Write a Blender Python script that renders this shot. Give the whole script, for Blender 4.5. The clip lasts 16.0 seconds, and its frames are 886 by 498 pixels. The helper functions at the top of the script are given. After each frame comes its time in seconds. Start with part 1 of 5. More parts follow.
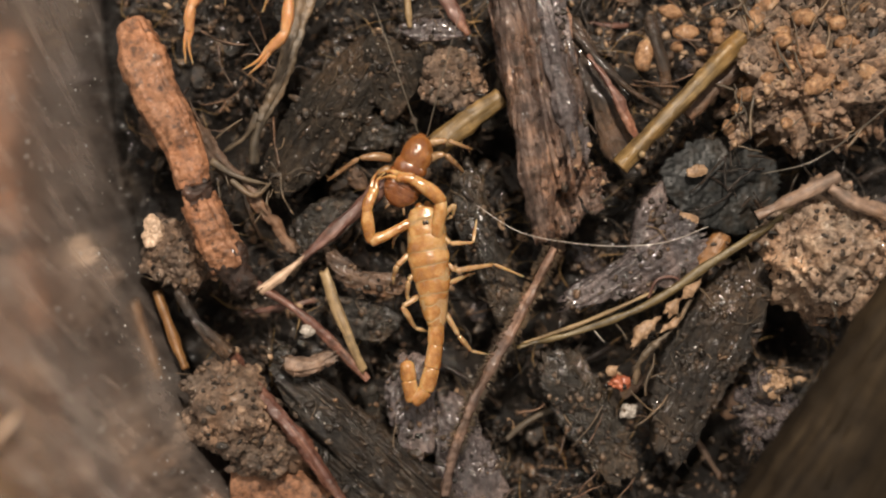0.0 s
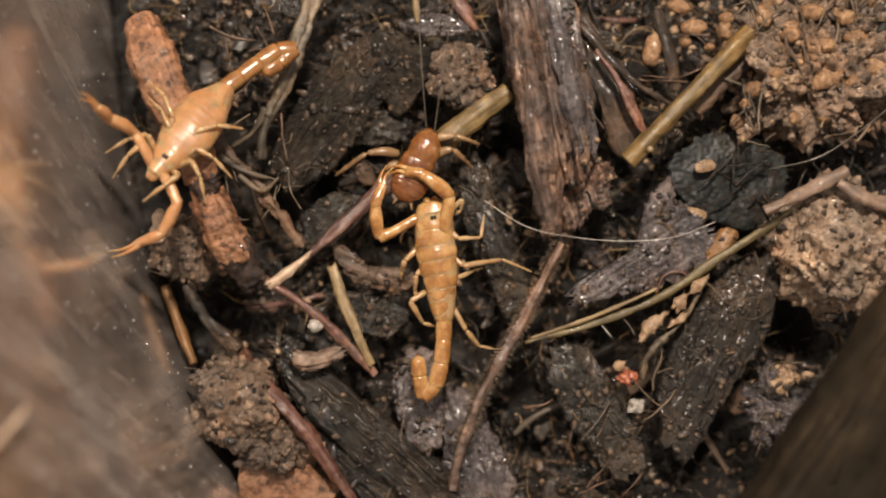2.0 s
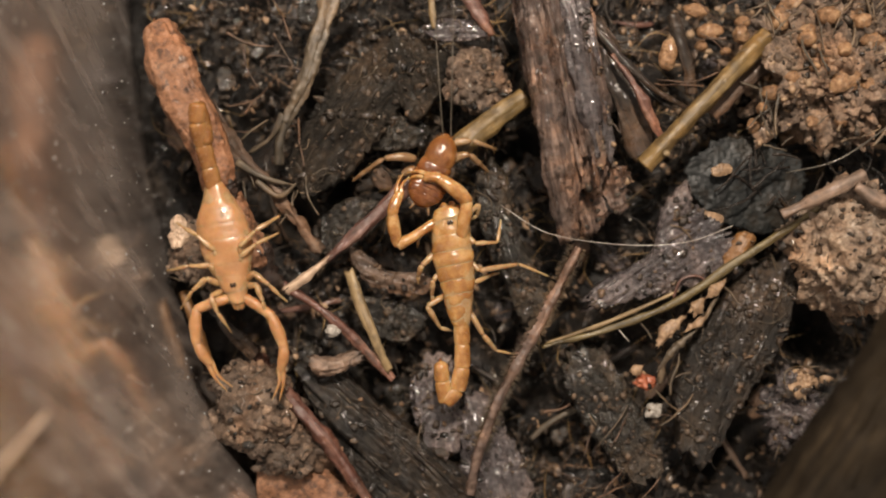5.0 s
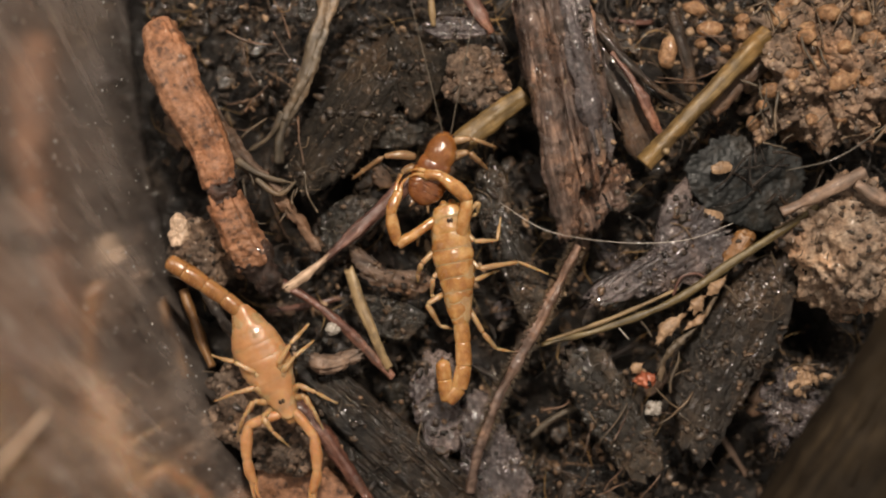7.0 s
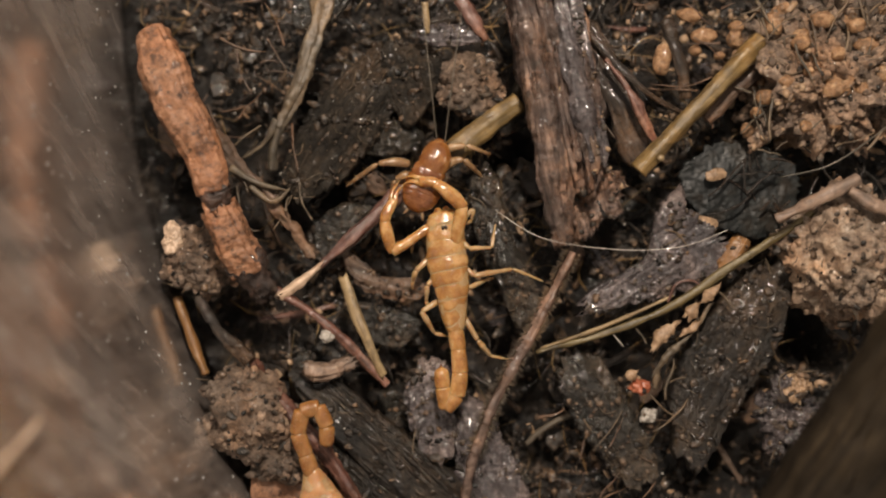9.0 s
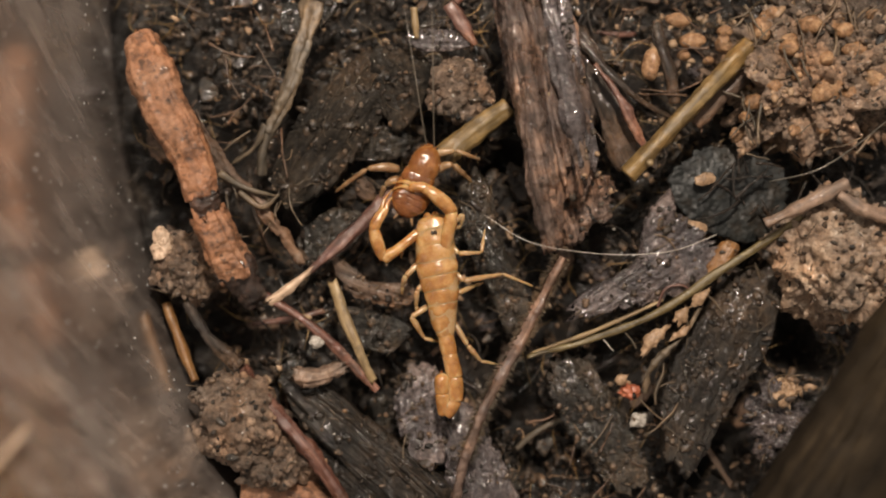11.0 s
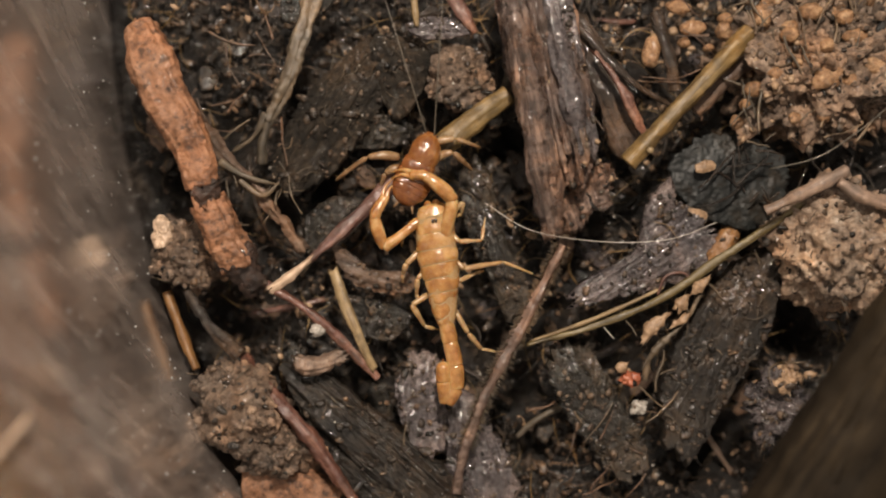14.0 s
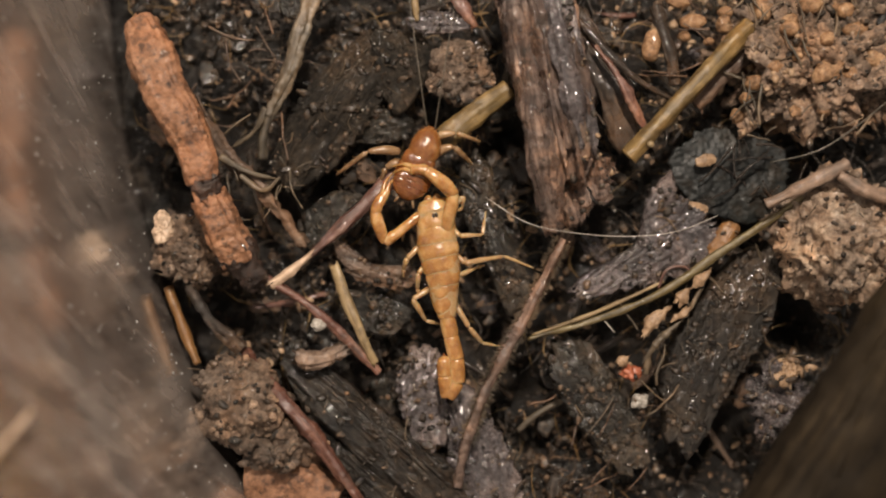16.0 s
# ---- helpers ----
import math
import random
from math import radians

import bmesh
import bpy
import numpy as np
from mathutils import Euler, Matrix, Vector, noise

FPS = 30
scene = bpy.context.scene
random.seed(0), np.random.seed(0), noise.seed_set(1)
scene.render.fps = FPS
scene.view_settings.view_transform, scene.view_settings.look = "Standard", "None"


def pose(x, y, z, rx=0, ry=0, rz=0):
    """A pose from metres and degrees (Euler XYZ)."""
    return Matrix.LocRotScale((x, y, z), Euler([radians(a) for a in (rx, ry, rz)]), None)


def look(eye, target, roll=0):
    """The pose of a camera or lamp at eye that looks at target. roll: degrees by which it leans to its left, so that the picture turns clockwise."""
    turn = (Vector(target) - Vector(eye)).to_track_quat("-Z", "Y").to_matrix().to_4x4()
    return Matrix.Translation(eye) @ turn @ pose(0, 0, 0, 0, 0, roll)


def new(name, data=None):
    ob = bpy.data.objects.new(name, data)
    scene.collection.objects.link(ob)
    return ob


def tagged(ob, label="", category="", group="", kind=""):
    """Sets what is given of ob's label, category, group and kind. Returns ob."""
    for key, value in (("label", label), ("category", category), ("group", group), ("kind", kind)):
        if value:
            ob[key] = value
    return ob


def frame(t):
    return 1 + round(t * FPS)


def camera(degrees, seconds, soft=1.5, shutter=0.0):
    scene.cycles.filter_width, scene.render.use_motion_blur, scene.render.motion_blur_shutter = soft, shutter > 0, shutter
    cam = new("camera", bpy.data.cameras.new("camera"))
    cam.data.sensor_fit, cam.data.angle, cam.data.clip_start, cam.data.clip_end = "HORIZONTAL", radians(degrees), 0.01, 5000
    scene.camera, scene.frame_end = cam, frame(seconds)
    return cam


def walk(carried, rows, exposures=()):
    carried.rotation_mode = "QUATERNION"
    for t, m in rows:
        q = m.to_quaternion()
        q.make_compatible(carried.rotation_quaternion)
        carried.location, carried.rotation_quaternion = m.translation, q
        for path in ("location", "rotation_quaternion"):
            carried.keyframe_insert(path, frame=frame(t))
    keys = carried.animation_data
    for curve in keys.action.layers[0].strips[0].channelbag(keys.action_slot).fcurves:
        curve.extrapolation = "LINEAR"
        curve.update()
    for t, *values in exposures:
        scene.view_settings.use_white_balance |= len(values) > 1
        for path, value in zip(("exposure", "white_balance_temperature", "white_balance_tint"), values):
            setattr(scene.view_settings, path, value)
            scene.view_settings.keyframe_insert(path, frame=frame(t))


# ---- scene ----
# Plan lengths below are millimetres; MM turns them into metres.
MM = 0.001
cam = camera(40.0, 16.0, soft=2.0)
cam.data.dof.use_dof = True
cam.data.dof.focus_distance = 0.103
cam.data.dof.aperture_fstop = 20.0
walk(cam, [
    (0, pose(0, 0, 0.10760, 0.129, -0.574, 0.533)),
    (0.5, pose(0, 0, 0.10759, 0.196, -0.505, 0.530)),
    (1, pose(0, 0, 0.10764, 0.156, -0.403, 0.512)),
    (1.5, pose(0, 0, 0.10770, 0.007, -0.277, 0.532)),
    (2, pose(0, 0, 0.10765, -0.109, -0.212, 0.549)),
    (2.5, pose(0, 0, 0.10771, -0.158, -0.243, 0.545)),
    (3, pose(0, 0, 0.10783, -0.048, -0.042, 0.476)),
    (3.5, pose(0, 0, 0.10772, 0.068, 0.039, 0.445)),
    (4, pose(0, 0, 0.10777, 0.122, 0.228, 0.434)),
    (6.5, pose(0, 0, 0.10795, 0.073, 0.778, 0.296)),
    (7, pose(0, 0, 0.10787, 0.025, 0.571, 0.325)),
    (7.5, pose(0, 0, 0.10773, 0.103, 0.288, 0.338)),
    (8, pose(0, 0, 0.10774, 0.259, 0.100, 0.317)),
    (8.5, pose(0, 0, 0.10783, 0.309, 0.214, 0.246)),
    (9, pose(0, 0, 0.10770, 0.363, 0.312, 0.257)),
    (11.5, pose(0, 0, 0.10762, 0.620, -0.231, 0.092)),
    (12, pose(0, 0, 0.10777, 0.579, 0.175, 0.106)),
    (12.5, pose(0, 0, 0.10764, 0.414, -0.337, 0.089)),
    (13, pose(0, 0, 0.10777, 0.374, -0.311, 0.060)),
    (13.5, pose(0, 0, 0.10763, 0.262, -0.228, 0.083)),
    (14, pose(0, 0, 0.10768, 0.042, -0.156, -0.006)),
    (14.5, pose(0, 0, 0.10770, 0.000, -0.000, 0.000)),
    (15, pose(0, 0, 0.10770, 0.123, -0.118, -0.008)),
    (15.5, pose(0, 0, 0.10768, -0.035, -0.126, -0.125)),
    (16, pose(0, 0, 0.10775, -0.223, -0.121, -0.160)),
], exposures=[(0, -0.05), (4.2, -0.08), (6.5, -0.3), (9.0, -0.3), (11.5, -0.2), (16.0, -0.2)])

# ---- light: a dark room, one small hand lamp beside the camera ----
world = bpy.data.worlds.new("dim_room")
scene.world = world
world.use_nodes = True
world.node_tree.nodes["Background"].inputs[0].default_value = (1.0, 0.9, 0.8, 1)
world.node_tree.nodes["Background"].inputs[1].default_value = 0.50
lamp_data = bpy.data.lights.new("hand_lamp", "AREA")
lamp_data.shape, lamp_data.size, lamp_data.energy = "DISK", 0.014, 0.43
lamp_data.color = (1.0, 0.86, 0.72)
lamp = new("hand_lamp", lamp_data)
lamp.matrix_world = look((0.008, 0.076, 0.155), (0.0, 0.0, 0.0))

rnd = random.Random(7)


# ---- materials ----
def node(nt, kind, **values):
    n = nt.nodes.new(kind)
    for key, value in values.items():
        n.inputs[key.replace("_", " ")].default_value = value
    return n


def ramp(nt, fac, stops):
    r = nt.nodes.new("ShaderNodeValToRGB")
    while len(r.color_ramp.elements) < len(stops):
        r.color_ramp.elements.new(0.5)
    for e, (p, c) in zip(r.color_ramp.elements, stops):
        e.position, e.color = p, (*c, 1)
    nt.links.new(fac, r.inputs[0])
    return r.outputs[0]


def mix(nt, fac, a, b, mode="MIX"):
    m = nt.nodes.new("ShaderNodeMix")
    m.data_type, m.blend_type = "RGBA", mode
    for socket, value in ((m.inputs[0], fac), (m.inputs[6], a), (m.inputs[7], b)):
        if isinstance(value, (int, float)):
            socket.default_value = value
        elif isinstance(value, tuple):
            socket.default_value = (*value, 1)
        else:
            nt.links.new(value, socket)
    return m.outputs[2]


def material(name, dark, base, light, grain=900.0, blotch=160.0, rough=0.5, bump=0.6, bump_mm=0.25,
             fibre=False, wet=0.5, vary=0.25, speck=0.0, sss=0.0, spec=0.5, coat=0.0, film_bump=0.9, coat_rough=0.11, tint=0.0, grime=0.0, pit=0.0):
    """A natural surface: blotches, grain or fibres, damp patches, fine relief."""
    m = bpy.data.materials.new(name)
    m.use_nodes = True
    nt = m.node_tree
    b = nt.nodes["Principled BSDF"]
    tc = nt.nodes.new("ShaderNodeTexCoord")
    at = tc.outputs["Object"]
    big = node(nt, "ShaderNodeTexNoise", Scale=blotch, Detail=4.0, Roughness=0.6)
    nt.links.new(at, big.inputs["Vector"])
    fine = node(nt, "ShaderNodeTexNoise", Scale=grain, Detail=6.0, Roughness=0.7)
    if fibre:
        stretch = node(nt, "ShaderNodeMapping", Scale=(1.0, 0.07, 1.0))
        nt.links.new(tc.outputs["UV"], stretch.inputs["Vector"])
        nt.links.new(stretch.outputs[0], fine.inputs["Vector"])
    else:
        nt.links.new(at, fine.inputs["Vector"])
    both = nt.nodes.new("ShaderNodeMath")
    both.operation = "MULTIPLY_ADD"
    both.inputs[1].default_value = 0.55
    half = nt.nodes.new("ShaderNodeMath")
    half.operation = "MULTIPLY"
    half.inputs[1].default_value = 0.45
    nt.links.new(big.outputs[0], half.inputs[0])
    nt.links.new(fine.outputs[0], both.inputs[0])
    nt.links.new(half.outputs[0], both.inputs[2])
    colour = ramp(nt, both.outputs[0], [(0.36, dark), (0.5, base), (0.66, light)])
    if vary:
        geo = nt.nodes.new("ShaderNodeNewGeometry")
        hsv = nt.nodes.new("ShaderNodeHueSaturation")
        level = nt.nodes.new("ShaderNodeMapRange")
        level.inputs[3].default_value, level.inputs[4].default_value = 1 - vary, 1 + vary
        nt.links.new(geo.outputs["Random Per Island"], level.inputs[0])
        nt.links.new(level.outputs[0], hsv.inputs["Value"])
        nt.links.new(colour, hsv.inputs["Color"])
        colour = hsv.outputs[0]
    if tint:
        patch = node(nt, "ShaderNodeTexNoise", Scale=150.0, Detail=5.0, Roughness=0.68)
        nt.links.new(at, patch.inputs["Vector"])
        warm = ramp(nt, patch.outputs[0], [(0.36, (0.70, 0.82, 0.96)), (0.5, (1.0, 1.0, 1.0)), (0.62, (1.5, 1.27, 1.05))])
        colour = mix(nt, tint, colour, mix(nt, 1.0, colour, warm, "MULTIPLY"))
    if speck:
        dots = node(nt, "ShaderNodeTexVoronoi", Scale=grain * 1.6)
        nt.links.new(at, dots.inputs["Vector"])
        mask = ramp(nt, dots.outputs["Distance"], [(0.05, (speck, speck, speck)), (0.22, (0, 0, 0))])
        colour = mix(nt, mask, colour, (0.34, 0.25, 0.17))
    if pit:
        holes = node(nt, "ShaderNodeTexNoise", Scale=1250.0, Detail=3.0, Roughness=0.55)
        nt.links.new(at, holes.inputs["Vector"])
        colour = mix(nt, ramp(nt, holes.outputs[0], [(0.56, (0, 0, 0)), (0.66, (pit, pit, pit))]), colour, (0.018, 0.010, 0.006))
    if grime:
        mud_or_reflection = node(nt, "ShaderNodeTexNoise", Scale=430.0, Detail=7.0, Roughness=0.72)
        nt.links.new(at, mud_or_reflection.inputs["Vector"])
        colour = mix(nt, ramp(nt, mud_or_reflection.outputs[0], [(0.50, (0, 0, 0)), (0.62, (grime, grime, grime))]), colour, (0.026, 0.018, 0.011))
    nt.links.new(colour, b.inputs["Base Color"])
    damp = node(nt, "ShaderNodeTexNoise", Scale=blotch * 2.3, Detail=3.0)
    nt.links.new(at, damp.inputs["Vector"])
    gloss = nt.nodes.new("ShaderNodeMapRange")
    gloss.inputs[1].default_value, gloss.inputs[2].default_value = 0.35, 0.65
    gloss.inputs[3].default_value, gloss.inputs[4].default_value = rough, rough * (1 - wet)
    nt.links.new(damp.outputs[0], gloss.inputs[0])
    nt.links.new(gloss.outputs[0], b.inputs["Roughness"])
    b.inputs["Specular IOR Level"].default_value = spec
    b.inputs["Coat Weight"].default_value = coat
    b.inputs["Coat Roughness"].default_value = coat_rough
    if sss:
        b.inputs["Subsurface Weight"].default_value = sss
        b.inputs["Subsurface Radius"].default_value = (0.0009, 0.0005, 0.00025)
        b.inputs["Subsurface Scale"].default_value = 1.0
    relief = node(nt, "ShaderNodeBump", Strength=bump, Distance=bump_mm * MM)
    nt.links.new(both.outputs[0], relief.inputs["Height"])
    sharp = node(nt, "ShaderNodeTexNoise", Scale=grain * 2.7, Detail=4.0, Roughness=0.65)
    nt.links.new(at, sharp.inputs["Vector"])
    pitted = node(nt, "ShaderNodeBump", Strength=min(1.0, bump * 0.8), Distance=bump_mm * 0.5 * MM)
    nt.links.new(sharp.outputs[0], pitted.inputs["Height"])
    nt.links.new(relief.outputs[0], pitted.inputs["Normal"])
    nt.links.new(pitted.outputs[0], b.inputs["Normal"])
    film = node(nt, "ShaderNodeTexNoise", Scale=2000.0, Detail=1.5, Roughness=0.5)
    nt.links.new(at, film.inputs["Vector"])
    sheen = node(nt, "ShaderNodeBump", Strength=film_bump, Distance=0.16 * MM)
    nt.links.new(film.outputs[0], sheen.inputs["Height"])
    nt.links.new(sheen.outputs[0], b.inputs["Coat Normal"])
    return m


SOIL = material("damp_soil", (0.0025, 0.002, 0.0016), (0.012, 0.009, 0.0068), (0.055, 0.04, 0.027), 1700, 260, 0.65, 0.9, 0.76, wet=0.5, vary=0, coat=0.2)
LITTER = material("litter_bits", (0.007, 0.0055, 0.004), (0.034, 0.025, 0.018), (0.13, 0.088, 0.056), 1200, 300, 0.5, 0.8, 0.47, wet=0.6, vary=0.8, coat=0.28, tint=0.8)
CRUMB = material("soil_crumbs", (0.010, 0.007, 0.005), (0.05, 0.033, 0.021), (0.18, 0.12, 0.075), 1500, 400, 0.65, 0.8, 0.47, wet=0.5, vary=0.8, coat=0.35, tint=0.8)
ORANGE_BARK = material("orange_bark", (0.06, 0.028, 0.016), (0.26, 0.122, 0.062), (0.42, 0.22, 0.122), 1500, 460, 0.65, 0.8, 0.35, wet=0.4, vary=0, coat=0.06, tint=0.35, pit=0.7, grime=0.25)
CHAR = material("dark_band", (0.010, 0.007, 0.006), (0.035, 0.020, 0.014), (0.12, 0.06, 0.04), 1500, 300, 0.5, 0.9, 0.57, vary=0.3, coat=0.5)
DARK_BARK = material("dark_wet_bark", (0.007, 0.005, 0.0035), (0.042, 0.028, 0.019), (0.16, 0.108, 0.074), 2600, 170, 0.5, 1.0, 0.47, fibre=True, wet=0.6, vary=0.25, coat=0.35, tint=0.8, grime=0.5)
BLEACHED = material("bleached_straw", (0.27, 0.17, 0.105), (0.62, 0.45, 0.32), (0.80, 0.66, 0.53), 2400, 300, 0.45, 0.6, 0.16, fibre=True, wet=0.3, vary=0.1, grime=0.45)
OCHRE = material("ochre_stick_skin", (0.06, 0.027, 0.009), (0.21, 0.10, 0.033), (0.36, 0.20, 0.08), 2400, 300, 0.5, 0.6, 0.16, fibre=True, wet=0.4, vary=0.1, grime=0.3)
PURPLE_TWIG = material("purple_twig_skin", (0.026, 0.010, 0.007), (0.13, 0.054, 0.037), (0.36, 0.205, 0.15), 2200, 300, 0.45, 0.8, 0.25, fibre=True, wet=0.5, vary=0.1, coat=0.2, tint=0.25, grime=0.6)
ROOT_SKIN = material("pinkish_root_skin", (0.09, 0.055, 0.035), (0.27, 0.175, 0.12), (0.46, 0.34, 0.25), 2200, 300, 0.55, 0.8, 0.25, fibre=True, wet=0.5, vary=0.15, coat=0.28, tint=0.8, grime=0.5)
BLADE = material("olive_blade", (0.03, 0.021, 0.008), (0.105, 0.075, 0.03), (0.27, 0.21, 0.095), 2400, 400, 0.45, 0.6, 0.16, fibre=True, wet=0.4, vary=0.25, grime=0.6)
STEM_SKIN = material("pinkish_stem_skin", (0.05, 0.030, 0.022), (0.16, 0.102, 0.076), (0.32, 0.225, 0.175), 2200, 300, 0.5, 0.7, 0.2, fibre=True, wet=0.4, vary=0.1, coat=0.2, tint=0.8, grime=0.5, pit=0.4)
BLACK_BARK = material("black_wet_bark", (0.003, 0.0022, 0.0016), (0.020, 0.0145, 0.0095), (0.078, 0.056, 0.037), 1900, 230, 0.6, 1.0, 0.5, wet=0.5, vary=0.15, coat=0.24, tint=0.8, grime=0.4)
LOG_BARK = material("fibrous_log_bark", (0.012, 0.008, 0.0065), (0.14, 0.088, 0.066), (0.50, 0.34, 0.26), 2900, 260, 0.45, 1.0, 0.6, fibre=True, wet=0.6, vary=0.25, coat=0.16, tint=0.9, grime=0.6, pit=0.75)
PLATE_BARK = material("grey_bark_plate", (0.004, 0.0036, 0.0026), (0.023, 0.019, 0.0135), (0.095, 0.074, 0.054), 1900, 260, 0.46, 1.0, 0.5, wet=0.6, vary=0.1, speck=0.3, coat=0.32, tint=0.8, grime=0.3)
PURPLE_BARK = material("purple_grey_bark", (0.020, 0.015, 0.015), (0.105, 0.086, 0.085), (0.33, 0.27, 0.26), 1900, 260, 0.36, 1.0, 0.57, wet=0.6, vary=0.1, speck=0.35, coat=1.0, tint=0.35, grime=0.2)
DIM_BARK = material("dull_brown_bark", (0.0051, 0.003825, 0.00255), (0.02125, 0.01572, 0.0102), (0.068, 0.0493, 0.03315), 1900, 230, 0.8, 1.0, 0.5, wet=0.25, vary=0.1, spec=0.3, coat=0.05, tint=0.8, grime=0.3)
BROWN_BARK = material("brown_bark", (0.03, 0.018, 0.012), (0.14, 0.085, 0.055), (0.28, 0.19, 0.13), 2000, 220, 0.5, 0.8, 0.47, fibre=True, wet=0.5, vary=0.15, coat=0.15, tint=0.8, grime=0.6)
RED_STEM = material("red_brown_stem", (0.04, 0.017, 0.012), (0.18, 0.086, 0.062), (0.38, 0.235, 0.175), 2200, 260, 0.42, 0.7, 0.2, fibre=True, wet=0.5, vary=0.15, coat=0.22, tint=0.8, grime=0.5)
STRAW = material("olive_straw", (0.05, 0.030, 0.010), (0.168, 0.105, 0.038), (0.32, 0.222, 0.095), 2400, 300, 0.5, 0.6, 0.16, fibre=True, wet=0.4, vary=0.15, tint=0.5, grime=0.55)
PALE_STRAW = material("pale_straw", (0.09, 0.058, 0.028), (0.26, 0.18, 0.09), (0.43, 0.32, 0.18), 2400, 300, 0.5, 0.6, 0.16, fibre=True, wet=0.4, vary=0.1, grime=0.5)
GREY_STEM = material("grey_brown_stem", (0.0328, 0.02296, 0.01476), (0.1107, 0.082, 0.05248), (0.2214, 0.1722, 0.1164), 2400, 300, 0.55, 0.6, 0.18, fibre=True, wet=0.4, vary=0.2, tint=0.8, grime=0.55)
CLOD = material("crumbly_brown_soil", (0.03, 0.019, 0.012), (0.215, 0.142, 0.096), (0.44, 0.31, 0.215), 1700, 520, 0.75, 1.0, 0.7, wet=0.35, vary=0.4, coat=0.15, tint=0.8, pit=0.4)
SANDY = material("sandy_clod", (0.05, 0.03, 0.018), (0.26, 0.17, 0.11), (0.55, 0.41, 0.29), 1500, 420, 0.7, 0.9, 0.66, wet=0.4, vary=0.4, coat=0.25, tint=0.8, pit=0.25)
GRANULE = material("orange_granule", (0.07, 0.036, 0.016), (0.27, 0.145, 0.07), (0.52, 0.34, 0.19), 1900, 600, 0.5, 0.9, 0.4, wet=0.4, vary=0.3, coat=0.25, grime=0.55, pit=0.4)
SLATE = material("blue_grey_leaf", (0.005, 0.0055, 0.0055), (0.013, 0.0144, 0.0140), (0.036, 0.0385, 0.036), 1500, 250, 0.65, 0.5, 0.15, wet=0.35, vary=0, spec=0.35, coat=0.03, grime=0.6)
TAN_BIT = material("tan_fragment", (0.14, 0.085, 0.045), (0.34, 0.22, 0.13), (0.52, 0.38, 0.25), 1400, 300, 0.6, 0.6, 0.2, vary=0.1, grime=0.5)
WHITE_BIT = material("pale_mineral", (0.2, 0.18, 0.155), (0.36, 0.33, 0.29), (0.56, 0.52, 0.47), 1400, 300, 0.35, 0.5, 0.15, vary=0.1)
RED_BIT = material("brick_red_bit", (0.16, 0.04, 0.02), (0.36, 0.11, 0.055), (0.5, 0.2, 0.11), 1400, 300, 0.5, 0.5, 0.15, vary=0)
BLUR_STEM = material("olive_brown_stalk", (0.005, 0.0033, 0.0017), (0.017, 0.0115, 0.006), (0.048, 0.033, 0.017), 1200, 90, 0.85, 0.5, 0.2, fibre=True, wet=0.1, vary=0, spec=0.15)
HAIR = material("fine_hair", (0.3, 0.26, 0.22), (0.45, 0.40, 0.35), (0.6, 0.55, 0.5), 900, 300, 0.35, 0.1, 0.02, vary=0)
DARK_HAIR = material("dark_hair", (0.05, 0.045, 0.035), (0.10, 0.085, 0.065), (0.18, 0.15, 0.12), 900, 300, 0.4, 0.1, 0.02, vary=0)
SHELL = material("amber_cuticle", (0.1994, 0.0792, 0.02006), (0.3626, 0.1804, 0.05852), (0.562, 0.3608, 0.1672), 900, 380, 0.30, 0.35, 0.12, wet=0.5, vary=0, sss=0.6, coat=0.28, film_bump=0.35)
PALE_SHELL = material("pale_peach_cuticle", (0.344, 0.1652, 0.06579), (0.43, 0.2185, 0.09503), (0.516, 0.2961, 0.1462), 700, 330, 0.5, 0.22, 0.08, wet=0.4, vary=0, sss=0.7, coat=0.07, film_bump=0.25)
TAIL_SHELL = material("dark_amber_cuticle", (0.1794, 0.07483, 0.02246), (0.2781, 0.1296, 0.04306), (0.3857, 0.2053, 0.07956), 1100, 420, 0.30, 0.3, 0.10, wet=0.4, vary=0, sss=0.5, coat=0.3, film_bump=0.35)
LEG_SHELL = material("pale_amber_cuticle", (0.2788, 0.164, 0.0738), (0.369, 0.2337, 0.1132), (0.451, 0.3116, 0.1681), 1500, 420, 0.34, 0.3, 0.08, wet=0.3, vary=0, sss=0.5, coat=0.25, film_bump=0.3)
EYE = material("dark_eye", (0.01, 0.007, 0.005), (0.03, 0.018, 0.01), (0.06, 0.035, 0.02), 1100, 330, 0.25, 0.1, 0.03, vary=0)
STING = material("brown_sting", (0.08, 0.03, 0.012), (0.2, 0.075, 0.03), (0.3, 0.13, 0.05), 1100, 330, 0.3, 0.1, 0.03, vary=0)
ROACH = material("red_brown_cuticle", (0.10, 0.030, 0.007), (0.175, 0.058, 0.014), (0.30, 0.12, 0.036), 1100, 480, 0.25, 0.3, 0.08, wet=0.4, vary=0, sss=0.3, coat=1.0, film_bump=0.4, coat_rough=0.05)
ROACH_HOOD = material("amber_brown_cuticle", (0.13, 0.042, 0.010), (0.215, 0.082, 0.021), (0.37, 0.17, 0.055), 1100, 480, 0.25, 0.3, 0.08, wet=0.4, vary=0, sss=0.3, coat=1.0, film_bump=0.35, coat_rough=0.03)
ROACH_LEG = material("roach_leg_cuticle", (0.11, 0.058, 0.026), (0.215, 0.125, 0.060), (0.36, 0.24, 0.13), 1500, 420, 0.35, 0.4, 0.1, vary=0, sss=0.25, coat=0.3)
TABLE = material("brown_table", (0.05, 0.035, 0.025), (0.11, 0.075, 0.05), (0.17, 0.12, 0.08), 90, 20, 0.5, 0.2, 0.3, vary=0)


